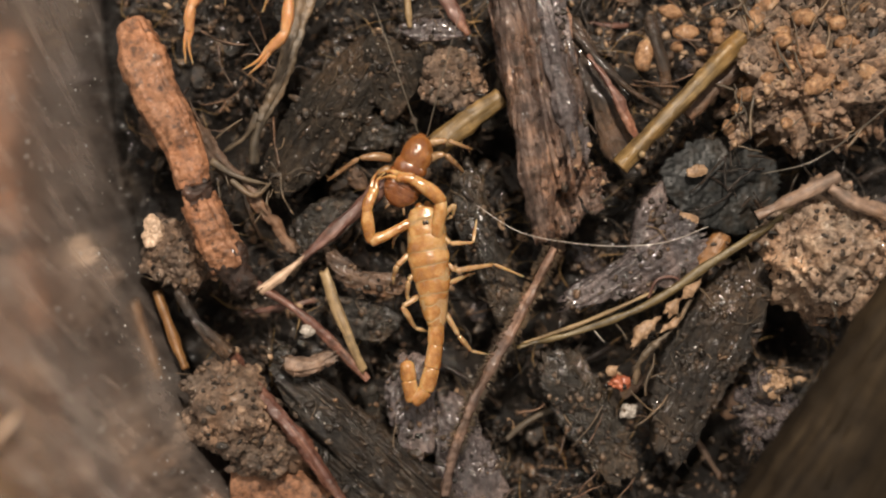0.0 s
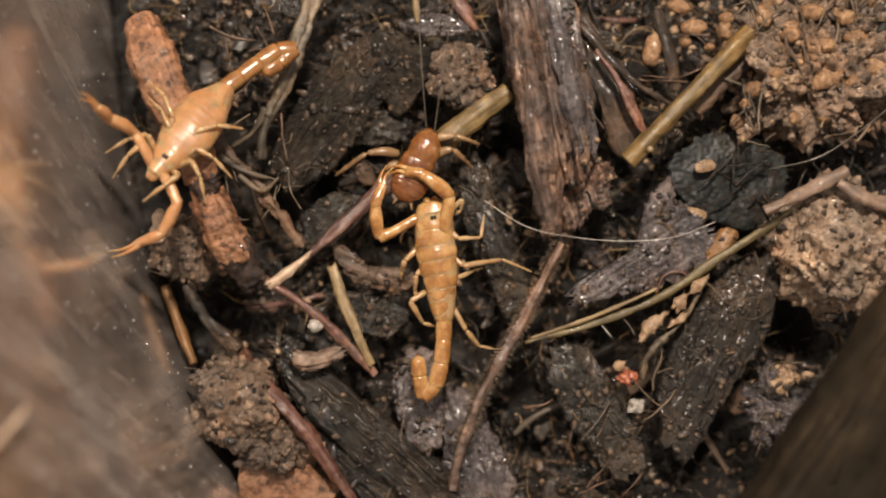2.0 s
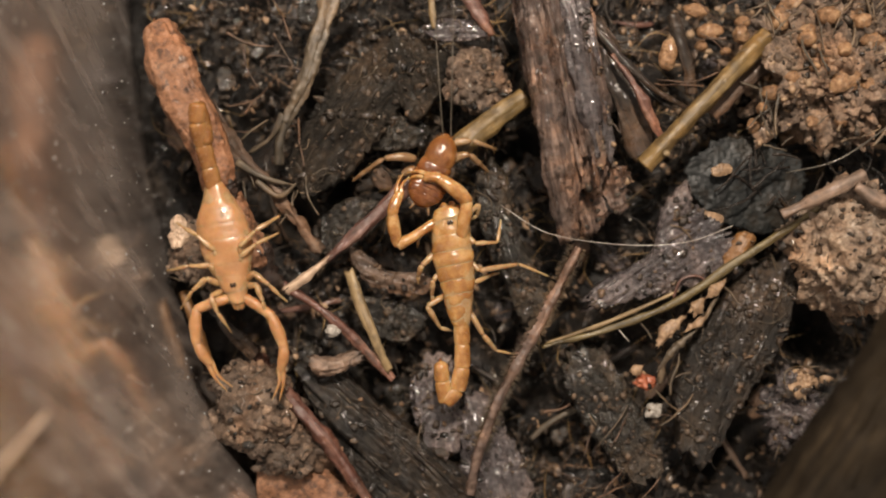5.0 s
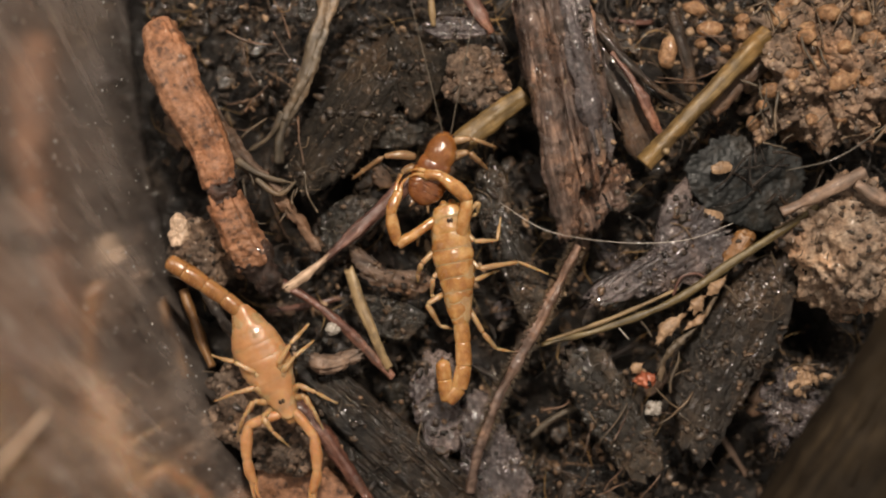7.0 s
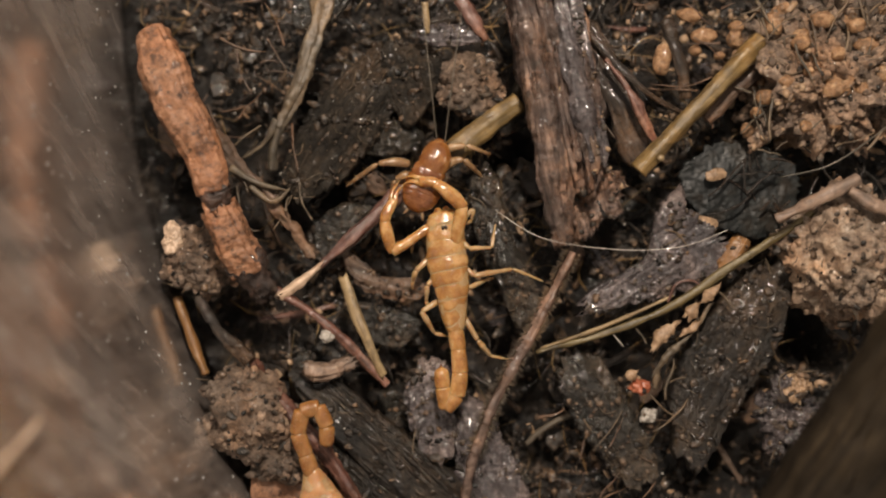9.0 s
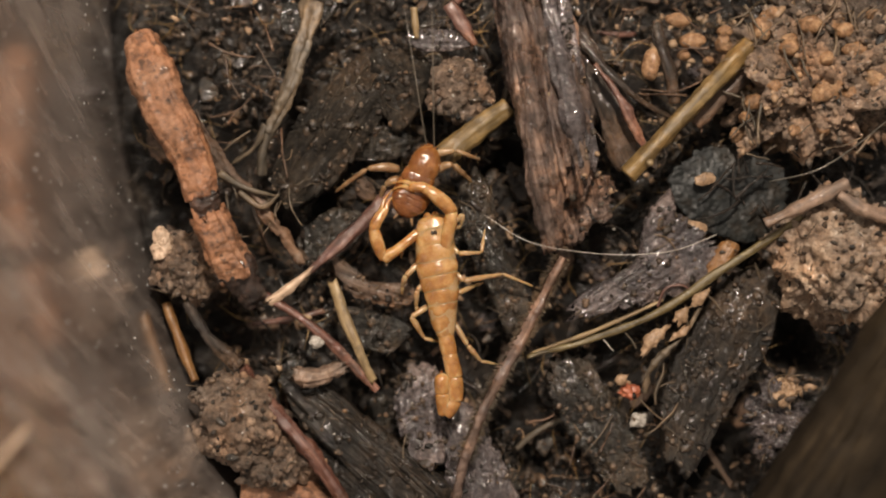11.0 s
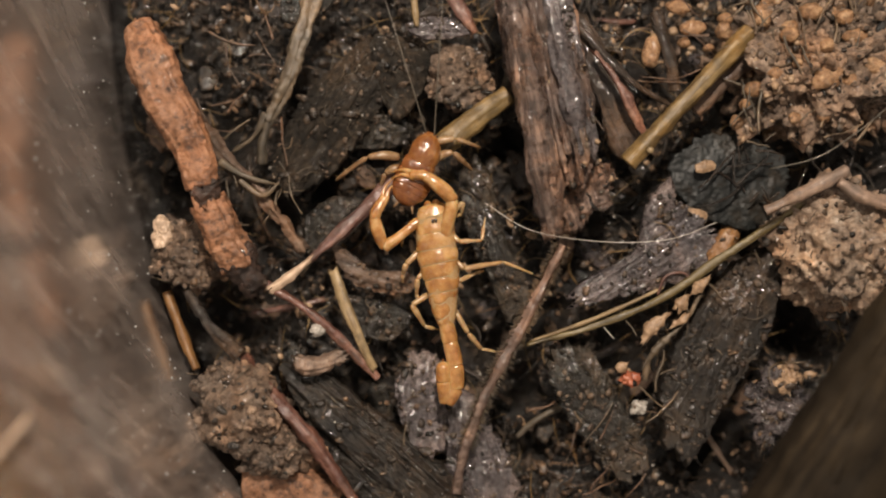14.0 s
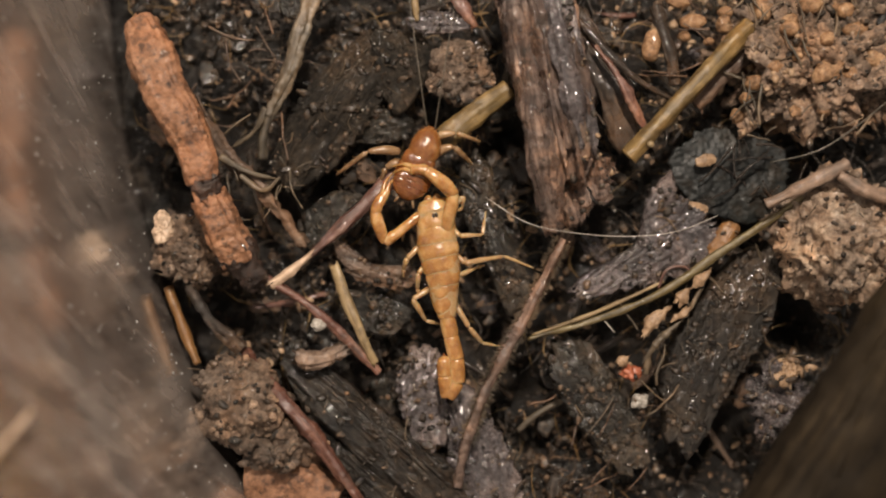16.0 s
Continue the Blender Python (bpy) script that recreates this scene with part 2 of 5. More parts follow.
def plastic():
    """Clear plastic with a scuffed, dusty film that scatters part of the light."""
    m = bpy.data.materials.new("scuffed_clear_plastic")
    m.use_nodes = True
    nt = m.node_tree
    b = nt.nodes["Principled BSDF"]
    tc = nt.nodes.new("ShaderNodeTexCoord")
    stretch = node(nt, "ShaderNodeMapping", Scale=(1.0, 1.0, 0.10))
    nt.links.new(tc.outputs["Object"], stretch.inputs["Vector"])
    streak = node(nt, "ShaderNodeTexNoise", Scale=260.0, Detail=5.0, Roughness=0.65)
    nt.links.new(stretch.outputs[0], streak.inputs["Vector"])
    film = node(nt, "ShaderNodeTexNoise", Scale=70.0, Detail=3.0)
    nt.links.new(tc.outputs["Object"], film.inputs["Vector"])
    haze = mix(nt, 0.45, streak.outputs[0], film.outputs[0])
    split = nt.nodes.new("ShaderNodeSeparateXYZ")
    nt.links.new(tc.outputs["Object"], split.inputs[0])
    level = nt.nodes.new("ShaderNodeMapRange")
    level.inputs[1].default_value, level.inputs[2].default_value = -0.012, 0.052
    nt.links.new(split.outputs[2], level.inputs[0])
    # colour by height: painted highlight streak above the soil, darker upward against lamp light
    painted_light = ramp(nt, level.outputs[0], [(p, (v, v, v)) for p, v in ((0.0, 0.48), (0.2, 0.50), (0.3, 0.62), (0.39, 0.52), (0.62, 0.50), (0.75, 0.485), (0.94, 0.24))])
    haze = mix(nt, 0.5, haze, painted_light)
    colour = ramp(nt, haze, [(0.40, (0.12, 0.098, 0.086)), (0.5, (0.27, 0.225, 0.20)), (0.60, (0.54, 0.46, 0.41))])
    # faint brown bands round the side: the orange stick's reflection put into the colour
    drag = node(nt, "ShaderNodeMapping", Scale=(0.3, 0.3, 1.0))
    nt.links.new(tc.outputs["Object"], drag.inputs["Vector"])
    reflection_noise = node(nt, "ShaderNodeTexNoise", Scale=170.0, Detail=5.0, Roughness=0.62)
    nt.links.new(drag.outputs[0], reflection_noise.inputs["Vector"])
    high = ramp(nt, level.outputs[0], [(0.36, (0, 0, 0)), (0.63, (1, 1, 1))])
    mud_or_reflection = mix(nt, 1.0, ramp(nt, reflection_noise.outputs[0], [(0.44, (0, 0, 0)), (0.60, (0.45, 0.45, 0.45))]), high, "MULTIPLY")
    colour = mix(nt, mud_or_reflection, colour, (0.33, 0.185, 0.12))
    # fine slanting scratches
    turn = node(nt, "ShaderNodeMapping", Rotation=(0.55, 0.0, 0.0))
    nt.links.new(tc.outputs["Object"], turn.inputs["Vector"])
    long = node(nt, "ShaderNodeMapping", Scale=(1.0, 1.0, 0.07))
    nt.links.new(turn.outputs[0], long.inputs["Vector"])
    scratch = node(nt, "ShaderNodeTexNoise", Scale=620.0, Detail=4.0, Roughness=0.7)
    nt.links.new(long.outputs[0], scratch.inputs["Vector"])
    colour = mix(nt, ramp(nt, scratch.outputs[0], [(0.54, (0, 0, 0)), (0.68, (0.6, 0.6, 0.6))]), colour, (0.62, 0.52, 0.45))
    colour = mix(nt, ramp(nt, scratch.outputs[0], [(0.34, (0.6, 0.6, 0.6)), (0.46, (0, 0, 0))]), colour, (0.09, 0.07, 0.058))
    drops = node(nt, "ShaderNodeTexVoronoi", Scale=420.0)
    nt.links.new(tc.outputs["Object"], drops.inputs["Vector"])
    spot = ramp(nt, drops.outputs["Distance"], [(0.04, (1, 1, 1)), (0.11, (0, 0, 0))])
    colour = mix(nt, spot, colour, (0.75, 0.70, 0.64))
    nt.links.new(colour, b.inputs["Base Color"])
    scuff = nt.nodes.new("ShaderNodeMapRange")
    scuff.inputs[1].default_value, scuff.inputs[2].default_value = 0.35, 0.65
    scuff.inputs[3].default_value, scuff.inputs[4].default_value = 0.14, 0.24
    nt.links.new(streak.outputs[0], scuff.inputs[0])
    nt.links.new(scuff.outputs[0], b.inputs["Roughness"])
    b.inputs["IOR"].default_value = 1.58
    b.inputs["Transmission Weight"].default_value = 0.3
    b.inputs["Coat Weight"].default_value = 0.9
    b.inputs["Coat IOR"].default_value = 1.6
    b.inputs["Coat Roughness"].default_value = 0.17
    b.inputs["Specular IOR Level"].default_value = 0.9
    relief = node(nt, "ShaderNodeBump", Strength=0.12, Distance=0.00006)
    nt.links.new(streak.outputs[0], relief.inputs["Height"])
    nt.links.new(relief.outputs[0], b.inputs["Normal"])
    return m


PLASTIC = plastic()


def water():
    m = bpy.data.materials.new("dew")
    m.use_nodes = True
    b = m.node_tree.nodes["Principled BSDF"]
    b.inputs["Base Color"].default_value = (0.9, 0.9, 0.88, 1)
    b.inputs["Roughness"].default_value = 0.08
    b.inputs["IOR"].default_value = 1.33
    b.inputs["Transmission Weight"].default_value = 0.7
    return m


DEW = water()


# ---- mesh kit ----
def lerp_list(values, s):
    if len(values) == 1:
        return values[0]
    f = s * (len(values) - 1)
    i = min(int(f), len(values) - 2)
    return values[i] + (values[i + 1] - values[i]) * (f - i)


def spline(points, n):
    """n points at even steps of a smooth line through the points."""
    p = [Vector(q) for q in points]
    if len(p) == 2:
        p = [p[0], (p[0] + p[1]) / 2, p[1]]
    ext = [p[0] * 2 - p[1], *p, p[-1] * 2 - p[-2]]
    dense = []
    for i in range(1, len(ext) - 2):
        a, b, c, d = ext[i - 1:i + 3]
        for k in range(24):
            t = k / 24
            dense.append(0.5 * (2 * b + (c - a) * t + (2 * a - 5 * b + 4 * c - d) * t * t + (3 * b - a - 3 * c + d) * t ** 3))
    dense.append(p[-1])
    run = [0.0]
    for a, b in zip(dense, dense[1:]):
        run.append(run[-1] + (b - a).length)
    out, j = [], 0
    for k in range(n):
        goal = run[-1] * k / (n - 1)
        while j < len(run) - 2 and run[j + 1] < goal:
            j += 1
        f = (goal - run[j]) / max(run[j + 1] - run[j], 1e-9)
        out.append(dense[j].lerp(dense[j + 1], min(max(f, 0), 1)))
    return out, run[-1]


def sweep(points, widths, thick, n=40, m=16, rough=0.0, fibre=0.0, power=2.0, seed=0.0, jag=0.0, round_ends=0.0):
    """A stick, stalk or plank along a line: width across, thickness up, ridges along. Gives vertices, faces, uvs in mm."""
    line, length = spline(points, n)
    verts, faces, uv = [], [], []
    for i, p in enumerate(line):
        s = i / (n - 1)
        ahead = (line[min(i + 1, n - 1)] - line[max(i - 1, 0)]).normalized()
        side = ahead.cross(Vector((0, 0, 1)))
        side = side.normalized() if side.length > 1e-4 else Vector((1, 0, 0))
        up = side.cross(ahead)
        w, h = lerp_list(widths, s) / 2, lerp_list(thick, s) / 2
        if round_ends:
            e = min(s, 1 - s) * length / round_ends
            if e < 1:
                g = math.sqrt(max(1 - (1 - e) ** 2, 0.02))
                w, h = w * g, h * g
        for k in range(m):
            a = 2 * math.pi * k / m
            ca, sa = math.cos(a), math.sin(a)
            x = math.copysign(abs(ca) ** (2 / power), ca) * w
            y = math.copysign(abs(sa) ** (2 / power), sa) * h
            d = 0.0
            if fibre:
                d += fibre * noise.noise((ca * w * 2.2 + seed, sa * h * 2.2 + 3.1, s * length * 0.16 + seed))
                d += fibre * 0.5 * noise.noise((ca * w * 5 + seed, sa * h * 5, s * length * 0.35 - seed))
                d += fibre * 0.3 * noise.noise((ca * w * 11 + seed, sa * h * 11, s * length * 0.6 + seed))
            q = p + side * x + up * y
            if rough:
                d += rough * noise.noise((q.x * 0.55 + seed, q.y * 0.55, q.z * 0.55))
                d += rough * 0.45 * noise.noise((q.x * 1.7, q.y * 1.7 + seed, q.z * 1.7))
                d += rough * 0.22 * noise.noise((q.x * 4.5 + seed, q.y * 4.5, q.z * 4.5))
            q += (side * ca + up * sa) * d
            if jag and i in (0, n - 1):
                q += ahead * jag * noise.noise((ca * 3 + seed, sa * 3, i + seed)) * 2
            verts.append(q)
            uv.append((a * (w + h) / 2, s * length))
    for i in range(n - 1):
        for k in range(m):
            k2 = (k + 1) % m
            faces.append((i * m + k, i * m + k2, (i + 1) * m + k2, (i + 1) * m + k))
    for end in (0, n - 1):
        c = len(verts)
        verts.append(sum((verts[end * m + k] for k in range(m)), Vector()) / m)
        uv.append((0, end * length / (n - 1)))
        for k in range(m):
            k2 = (k + 1) % m
            tri = (end * m + k, c, end * m + k2)
            faces.append(tri if end == 0 else tri[::-1])
    return verts, faces, uv


def plate(outline, z, thick, dome=0.3, rough=0.4, seed=0.0, tilt=(0.0, 0.0), n=40, ragged=0.5, ridge=0.0, ridge_dir=0.0):
    """A flat irregular flake from its plan outline; tilt lifts it along x and y, ridges run along ridge_dir."""
    pts, _ = spline([(x, y, 0) for x, y in [*outline, outline[0]]], 181)
    pts = pts[:-1]
    c = sum(pts, Vector()) / len(pts)
    polar = sorted((math.atan2(p.y - c.y, p.x - c.x), (p - c).length) for p in pts)
    angles, radii = [a for a, _ in polar], [r for _, r in polar]
    cr, sr = math.cos(math.radians(ridge_dir)), math.sin(math.radians(ridge_dir))
    verts, faces, uv, under = [], [], [], []
    for j in range(n):
        for i in range(n):
            x, y = 2 * i / (n - 1) - 1, 2 * j / (n - 1) - 1
            u, v = x * math.sqrt(1 - y * y / 2), y * math.sqrt(1 - x * x / 2)
            f, a = math.hypot(u, v), math.atan2(v, u)
            reach = float(np.interp(a, angles, radii, period=2 * math.pi))
            e = Vector((math.cos(a), math.sin(a), 0)) * reach
            q0 = c + e
            edge = 1 + ragged * (0.13 * noise.noise((q0.x * 0.8 + seed, q0.y * 0.8, 1.0)) + 0.10 * noise.noise((q0.x * 2.3, q0.y * 2.3, seed)) + 0.06 * noise.noise((q0.x * 6.0, q0.y * 6.0, seed)))
            q = c + e * f * (1 + (edge - 1) * f * f)
            h = dome * (1 - f * f) + rough * (noise.noise((q.x * 0.3 + seed, q.y * 0.3, seed)) + 0.5 * noise.noise((q.x * 0.9, q.y * 0.9 + seed, 2.0)) + 0.28 * noise.noise((q.x * 2.6, q.y * 2.6, seed)) + 0.14 * noise.noise((q.x * 6.5, q.y * 6.5, seed)))
            across, run = -q.x * sr + q.y * cr, q.x * cr + q.y * sr
            if ridge:
                h += ridge * (noise.noise((across * 1.2 + seed, run * 0.12, 5.0)) + 0.6 * noise.noise((across * 2.9, run * 0.2, seed)) + 0.35 * noise.noise((across * 6.0, run * 0.45, seed)))
            h += z + (q.x - c.x) * tilt[0] + (q.y - c.y) * tilt[1]
            rim = i in (0, n - 1) or j in (0, n - 1)
            verts.append(Vector((q.x, q.y, h - (thick * 0.25 if rim else 0))))
            under.append(Vector((q.x, q.y, h - thick * (0.6 if rim else 1))))
            uv.append((across, run))
    total = n * n
    for j in range(n - 1):
        for i in range(n - 1):
            k = j * n + i
            faces.append((k, k + 1, k + n + 1, k + n))
            faces.append((total + k + n, total + k + n + 1, total + k + 1, total + k))
    ring = [i for i in range(n)] + [j * n + n - 1 for j in range(1, n)] + [(n - 1) * n + i for i in range(n - 2, -1, -1)] + [j * n for j in range(n - 2, 0, -1)]
    for a, b in zip(ring, ring[1:] + ring[:1]):
        faces.append((a, total + a, total + b, b))
    return verts + under, faces, uv + uv


def lump(centre, size, rough=0.25, freq=0.6, detail=4, seed=0.0, crumb=0.0):
    """A clod or grain: a ball pushed about by noise; sizes are half-widths in mm."""
    bm = bmesh.new()
    bmesh.ops.create_icosphere(bm, subdivisions=detail, radius=1.0)
    verts = []
    for v in bm.verts:
        d = v.co.normalized()
        q = Vector((d.x * size[0], d.y * size[1], d.z * size[2]))
        f = 1 + rough * (noise.noise(q * freq + Vector((seed, 0, 0))) + 0.55 * noise.noise(q * freq * 2.3 + Vector((0, seed, 0))) + 0.3 * noise.noise(q * freq * 5 + Vector((0, 0, seed))))
        if crumb:
            near = noise.voronoi(q * freq * 2.2 + Vector((seed, seed, 0)))[0][0]
            fine = noise.voronoi(q * freq * 5.5 + Vector((seed, 0, seed)))[0][0]
            f += crumb * 0.5 * (0.5 - near) + crumb * 0.35 * (0.5 - fine) + crumb * 0.5 * abs(noise.noise(q * freq * 3.7)) + crumb * 0.25 * abs(noise.noise(q * freq * 9.0))
        verts.append(q * f + Vector(centre))
    faces = [tuple(v.index for v in f.verts) for f in bm.faces]
    bm.free()
    return verts, faces, None


def joined(*meshes):
    verts, faces, uv = [], [], []
    for v, f, u in meshes:
        n = len(verts)
        verts += v
        faces += [tuple(i + n for i in t) for t in f]
        uv += u or [(p.x, p.y) for p in v]
    return verts, faces, uv


def mesh_of(name, geometry, mat, origin=(0, 0, 0), smooth=True):
    verts, faces, uv = geometry
    o = Vector(origin)
    me = bpy.data.meshes.new(name)
    me.from_pydata([(v - o) * MM for v in verts], [], faces)
    me.polygons.foreach_set("use_smooth", [smooth] * len(me.polygons))
    if uv:
        layer = me.uv_layers.new(name="UVMap")
        index = np.empty(len(me.loops), dtype=np.int32)
        me.loops.foreach_get("vertex_index", index)
        layer.data.foreach_set("uv", (np.array(uv, dtype=np.float32)[index] * MM).ravel())
    me.materials.append(mat)
    me.update()
    return me


def thing(name, geometry, mat, label, category, group="", kind=""):
    """A thing of one mesh, its origin under its middle."""
    v = geometry[0]
    lo = Vector((min(p.x for p in v), min(p.y for p in v), min(p.z for p in v)))
    hi = Vector((max(p.x for p in v), max(p.y for p in v), max(p.z for p in v)))
    o = Vector(((lo.x + hi.x) / 2, (lo.y + hi.y) / 2, lo.z))
    ob = new(name, mesh_of(name, geometry, mat, o))
    ob.location = o * MM
    return tagged(ob, label, category, group, kind)


def part(name, geometry, mat, parent, label=""):
    """A part of a still thing, given in plan coordinates."""
    root = parent.parent or parent
    shift = Vector(root.location)
    if root is not parent:
        shift = shift + Vector(parent.location)
    ob = new(name, mesh_of(name, geometry, mat, shift / MM))
    ob.parent = parent
    return tagged(ob, label)


def own(name, geometry, mat, parent, label=""):
    """A part whose mesh is given in its parent's own space, in mm."""
    ob = new(name, mesh_of(name, geometry, mat))
    ob.parent = parent
    return tagged(ob, label)


# ---- the tub: clear round side, bottom, soil ----
RADIUS, TUB_TURN = 92.0, 17.0
WALL_AT = Vector((-26.64, -0.86, -8))
HUB = WALL_AT + Vector((math.cos(radians(TUB_TURN)), math.sin(radians(TUB_TURN)), 0)) * RADIUS


def wall_gap(x, y):
    """Distance from the inner face of the tub's side."""
    return RADIUS - math.hypot(x - HUB.x, y - HUB.y)


def turned(profile, segments):
    """A ring with the given (radius, height) section, about the origin."""
    verts, faces, n = [], [], len(profile)
    for k in range(segments):
        a = 2 * math.pi * k / segments
        verts += [Vector((r * math.cos(a), r * math.sin(a), z)) for r, z in profile]
    for k in range(segments):
        o, p = k * n, (k + 1) % segments * n
        for i in range(n):
            j = (i + 1) % n
            faces.append((o + i, o + j, p + j, p + i))
    return verts, faces, None


def tub():
    rim = [(RADIUS, -12), (RADIUS, -4), (RADIUS, 20), (RADIUS, 64), (RADIUS + 0.5, 65.8), (RADIUS + 1.4, 66), (RADIUS + 1.6, 65), (RADIUS + 1.6, 20), (RADIUS + 1.6, -12)]
    side = new("wall_1", mesh_of("wall_1", turned(rim[::-1], 480), PLASTIC))
    side.location = (HUB.x * MM, HUB.y * MM, 0)
    tagged(side, "scuffed clear plastic side of a round tub, dotted with dew", "wall", kind="structure")
    foot = [(0.05, -14), (RADIUS + 1.0, -14), (RADIUS + 1.6, -13.4), (RADIUS + 1.6, -12.1), (0.05, -12.1)]
    base = new("floor", mesh_of("floor", turned(foot, 120), PLASTIC, smooth=False))
    base.location = (HUB.x * MM, HUB.y * MM, 0)
    tagged(base, "clear plastic bottom of the round tub", "floor", kind="structure")
    r, bits = random.Random(12), []
    for _ in range(420):
        a, z, w = math.pi + radians(TUB_TURN + r.uniform(-28, 28)), r.uniform(-6, 50), r.choice((0.05, 0.06, 0.08, 0.1, 0.15))
        bits.append(lump((math.cos(a) * RADIUS, math.sin(a) * RADIUS, z), (w * 0.7, w * 0.9, w * r.uniform(1.0, 1.6)), 0.1, 1.0, 2, r.uniform(0, 9)))
    tagged(own("dew", joined(*bits), DEW, side, "fine dew droplets"), kind="stuff")


def box_mesh(lo, hi):
    x0, y0, z0 = lo
    x1, y1, z1 = hi
    v = [Vector(p) for p in ((x0, y0, z0), (x1, y0, z0), (x1, y1, z0), (x0, y1, z0), (x0, y0, z1), (x1, y0, z1), (x1, y1, z1), (x0, y1, z1))]
    f = [(0, 3, 2, 1), (4, 5, 6, 7), (0, 1, 5, 4), (1, 2, 6, 5), (2, 3, 7, 6), (3, 0, 4, 7)]
    return v, f, None


tub()
table = new("table_top", mesh_of("table_top", box_mesh((-500, -400, -44), (620, 430, -14.2)), TABLE, smooth=False))
tagged(table, "plain brown table top under the tub", "table top", kind="structure")


# deep pits between the bark: plan place and half-width
PITS = ((31.05, -5.2, 2.6), (25.3, -17.45, 2.8), (-4.2, 1.8, 1.6), (6.05, 9.55, 1.8), (-14.95, 2.8, 2.0), (-2.45, -12.45, 1.6), (-7.2, -12.45, 1.8), (-19.95, -6.2, 2.2), (-23.2, 6.05, 2.2), (-19.2, 10.8, 2.2), (-10.7, 6.55, 1.8), (10.8, -5.95, 1.6), (4.8, -8.95, 1.4), (25.8, -9.95, 1.8), (32.8, -7.95, 2.2), (22.8, 0.05, 1.2), (8.8, -17.95, 1.6), (-11.95, 12.55, 1.8), (7.4, -12.7, 2.0), (7.9, -6.3, 1.5), (24.5, -20.0, 2.0))


def ground_height(x, y):
    """Height of the soil, falling away into a gap along the clear side."""
    gap = max(0.0, 1 - wall_gap(x, y) / 9.0)
    h = -5.4 - 2.2 * gap
    h += 1.9 * noise.noise((x * 0.10, y * 0.10, 0.3)) + 1.3 * noise.noise((x * 0.28, y * 0.28, 4.0))
    for px, py, r in PITS:
        d = ((x - px) ** 2 + (y - py) ** 2) / (r * r)
        if d < 6:
            h -= 4.0 * math.exp(-d)
    h += 0.75 * noise.noise((x * 0.75, y * 0.75, 9.0)) + 0.4 * noise.noise((x * 1.9, y * 1.9, 2.0))
    return max(h, -11.6)


def soil():
    n = 420
    verts, faces = [], []
    for j in range(n):
        for i in range(n):
            u, v = 2 * i / (n - 1) - 1, 2 * j / (n - 1) - 1
            x = HUB.x + (RADIUS + 0.4) * u * math.sqrt(1 - v * v / 2)
            y = HUB.y + (RADIUS + 0.4) * v * math.sqrt(1 - u * u / 2)
            verts.append(Vector((x, y, ground_height(x, y))))
    for j in range(n - 1):
        for i in range(n - 1):
            k = j * n + i
            faces.append((k, k + 1, k + n + 1, k + n))
    ob = new("ground", mesh_of("ground", (verts, faces, None), SOIL))
    tagged(ob, "black damp soil with fine crumbs", "soil", kind="structure")


soil()


def spots(count, seed, apart=0.0):
    """Places on the soil, clear of the wall."""
    r, out = random.Random(seed), []
    while len(out) < count:
        x, y = r.uniform(-40, 46), r.uniform(-26, 27)
        if any((x - a) ** 2 + (y - b) ** 2 < c * c for a, b, c in PITS):
            continue
        if wall_gap(x, y) > 2.5 and all((x - a) ** 2 + (y - b) ** 2 > apart * apart for a, b in out):
            out.append((x, y))
    return out, r


def chip_mesh(r, x, y, z, l, w, n):
    a = r.uniform(0, 360)
    ca, sa = math.cos(math.radians(a)), math.sin(math.radians(a))
    ring = [(math.cos(k / 7 * 6.283) * l / 2 * r.uniform(0.7, 1.1), math.sin(k / 7 * 6.283) * w / 2 * r.uniform(0.6, 1.15)) for k in range(7)]
    return plate([(x + p * ca - q * sa, y + p * sa + q * ca) for p, q in ring], z, max(0.3, w * 0.3), 0.1, 0.12 * w, r.uniform(0, 99), (r.uniform(-0.4, 0.4), r.uniform(-0.4, 0.4)), n, 1.6, 0.12, a)


def strewn(name, label, count, mat, size, lift, seed, kind):
    """Loose bits past counting, joined."""
    places, r = spots(count, seed)
    meshes = []
    for x, y in places:
        z = ground_height(x, y) + r.uniform(*lift)
        w = r.uniform(*size) * r.uniform(0.6, 1.0)
        if kind == "crumb":
            meshes.append(lump((x, y, z), (w, w * r.uniform(0.7, 1.2), w * 0.8), 0.6, 1.1 / w, 1 if w < 0.3 else 2, r.uniform(0, 99), 0.3))
        elif kind == "chip":
            meshes.append(chip_mesh(r, x, y, z, w * r.uniform(1.3, 2.6), w, 7))
        else:
            l, a = r.uniform(1.5, 7.0), r.uniform(0, math.pi)
            dx, dy, dz, bend = math.cos(a) * l / 2, math.sin(a) * l / 2, r.uniform(-0.3, 0.3) * l / 2, r.uniform(-0.7, 0.7)
            meshes.append(sweep([(x - dx, y - dy, z - dz), (x - dy * bend, y + dx * bend, z + r.uniform(0, 0.4)), (x + dx, y + dy, z + dz)], [w * 0.7, w, w * 0.3], [w * 0.7], 10, 5, 0.1 * w, 0, 2, r.uniform(0, 99)))
    return thing(name, joined(*meshes), mat, label, "litter", kind="stuff")


strewn("bark_chips", "dark damp bark chips strewn over soil", 900, LITTER, (0.5, 1.5), (0.0, 0.8), 3, "chip")
strewn("plant_fibres", "fine brown root fibres and stem bits over soil", 620, LITTER, (0.08, 0.26), (0.3, 2.2), 5, "fibre")
strewn("soil_crumbs", "small brown soil crumbs over bark litter", 2200, CRUMB, (0.10, 0.42), (0.1, 1.3), 9, "crumb")
strewn("straw_fibres", "thin tan straw fibres and rootlets over soil", 300, STRAW, (0.07, 0.2), (0.8, 3.0), 15, "fibre")
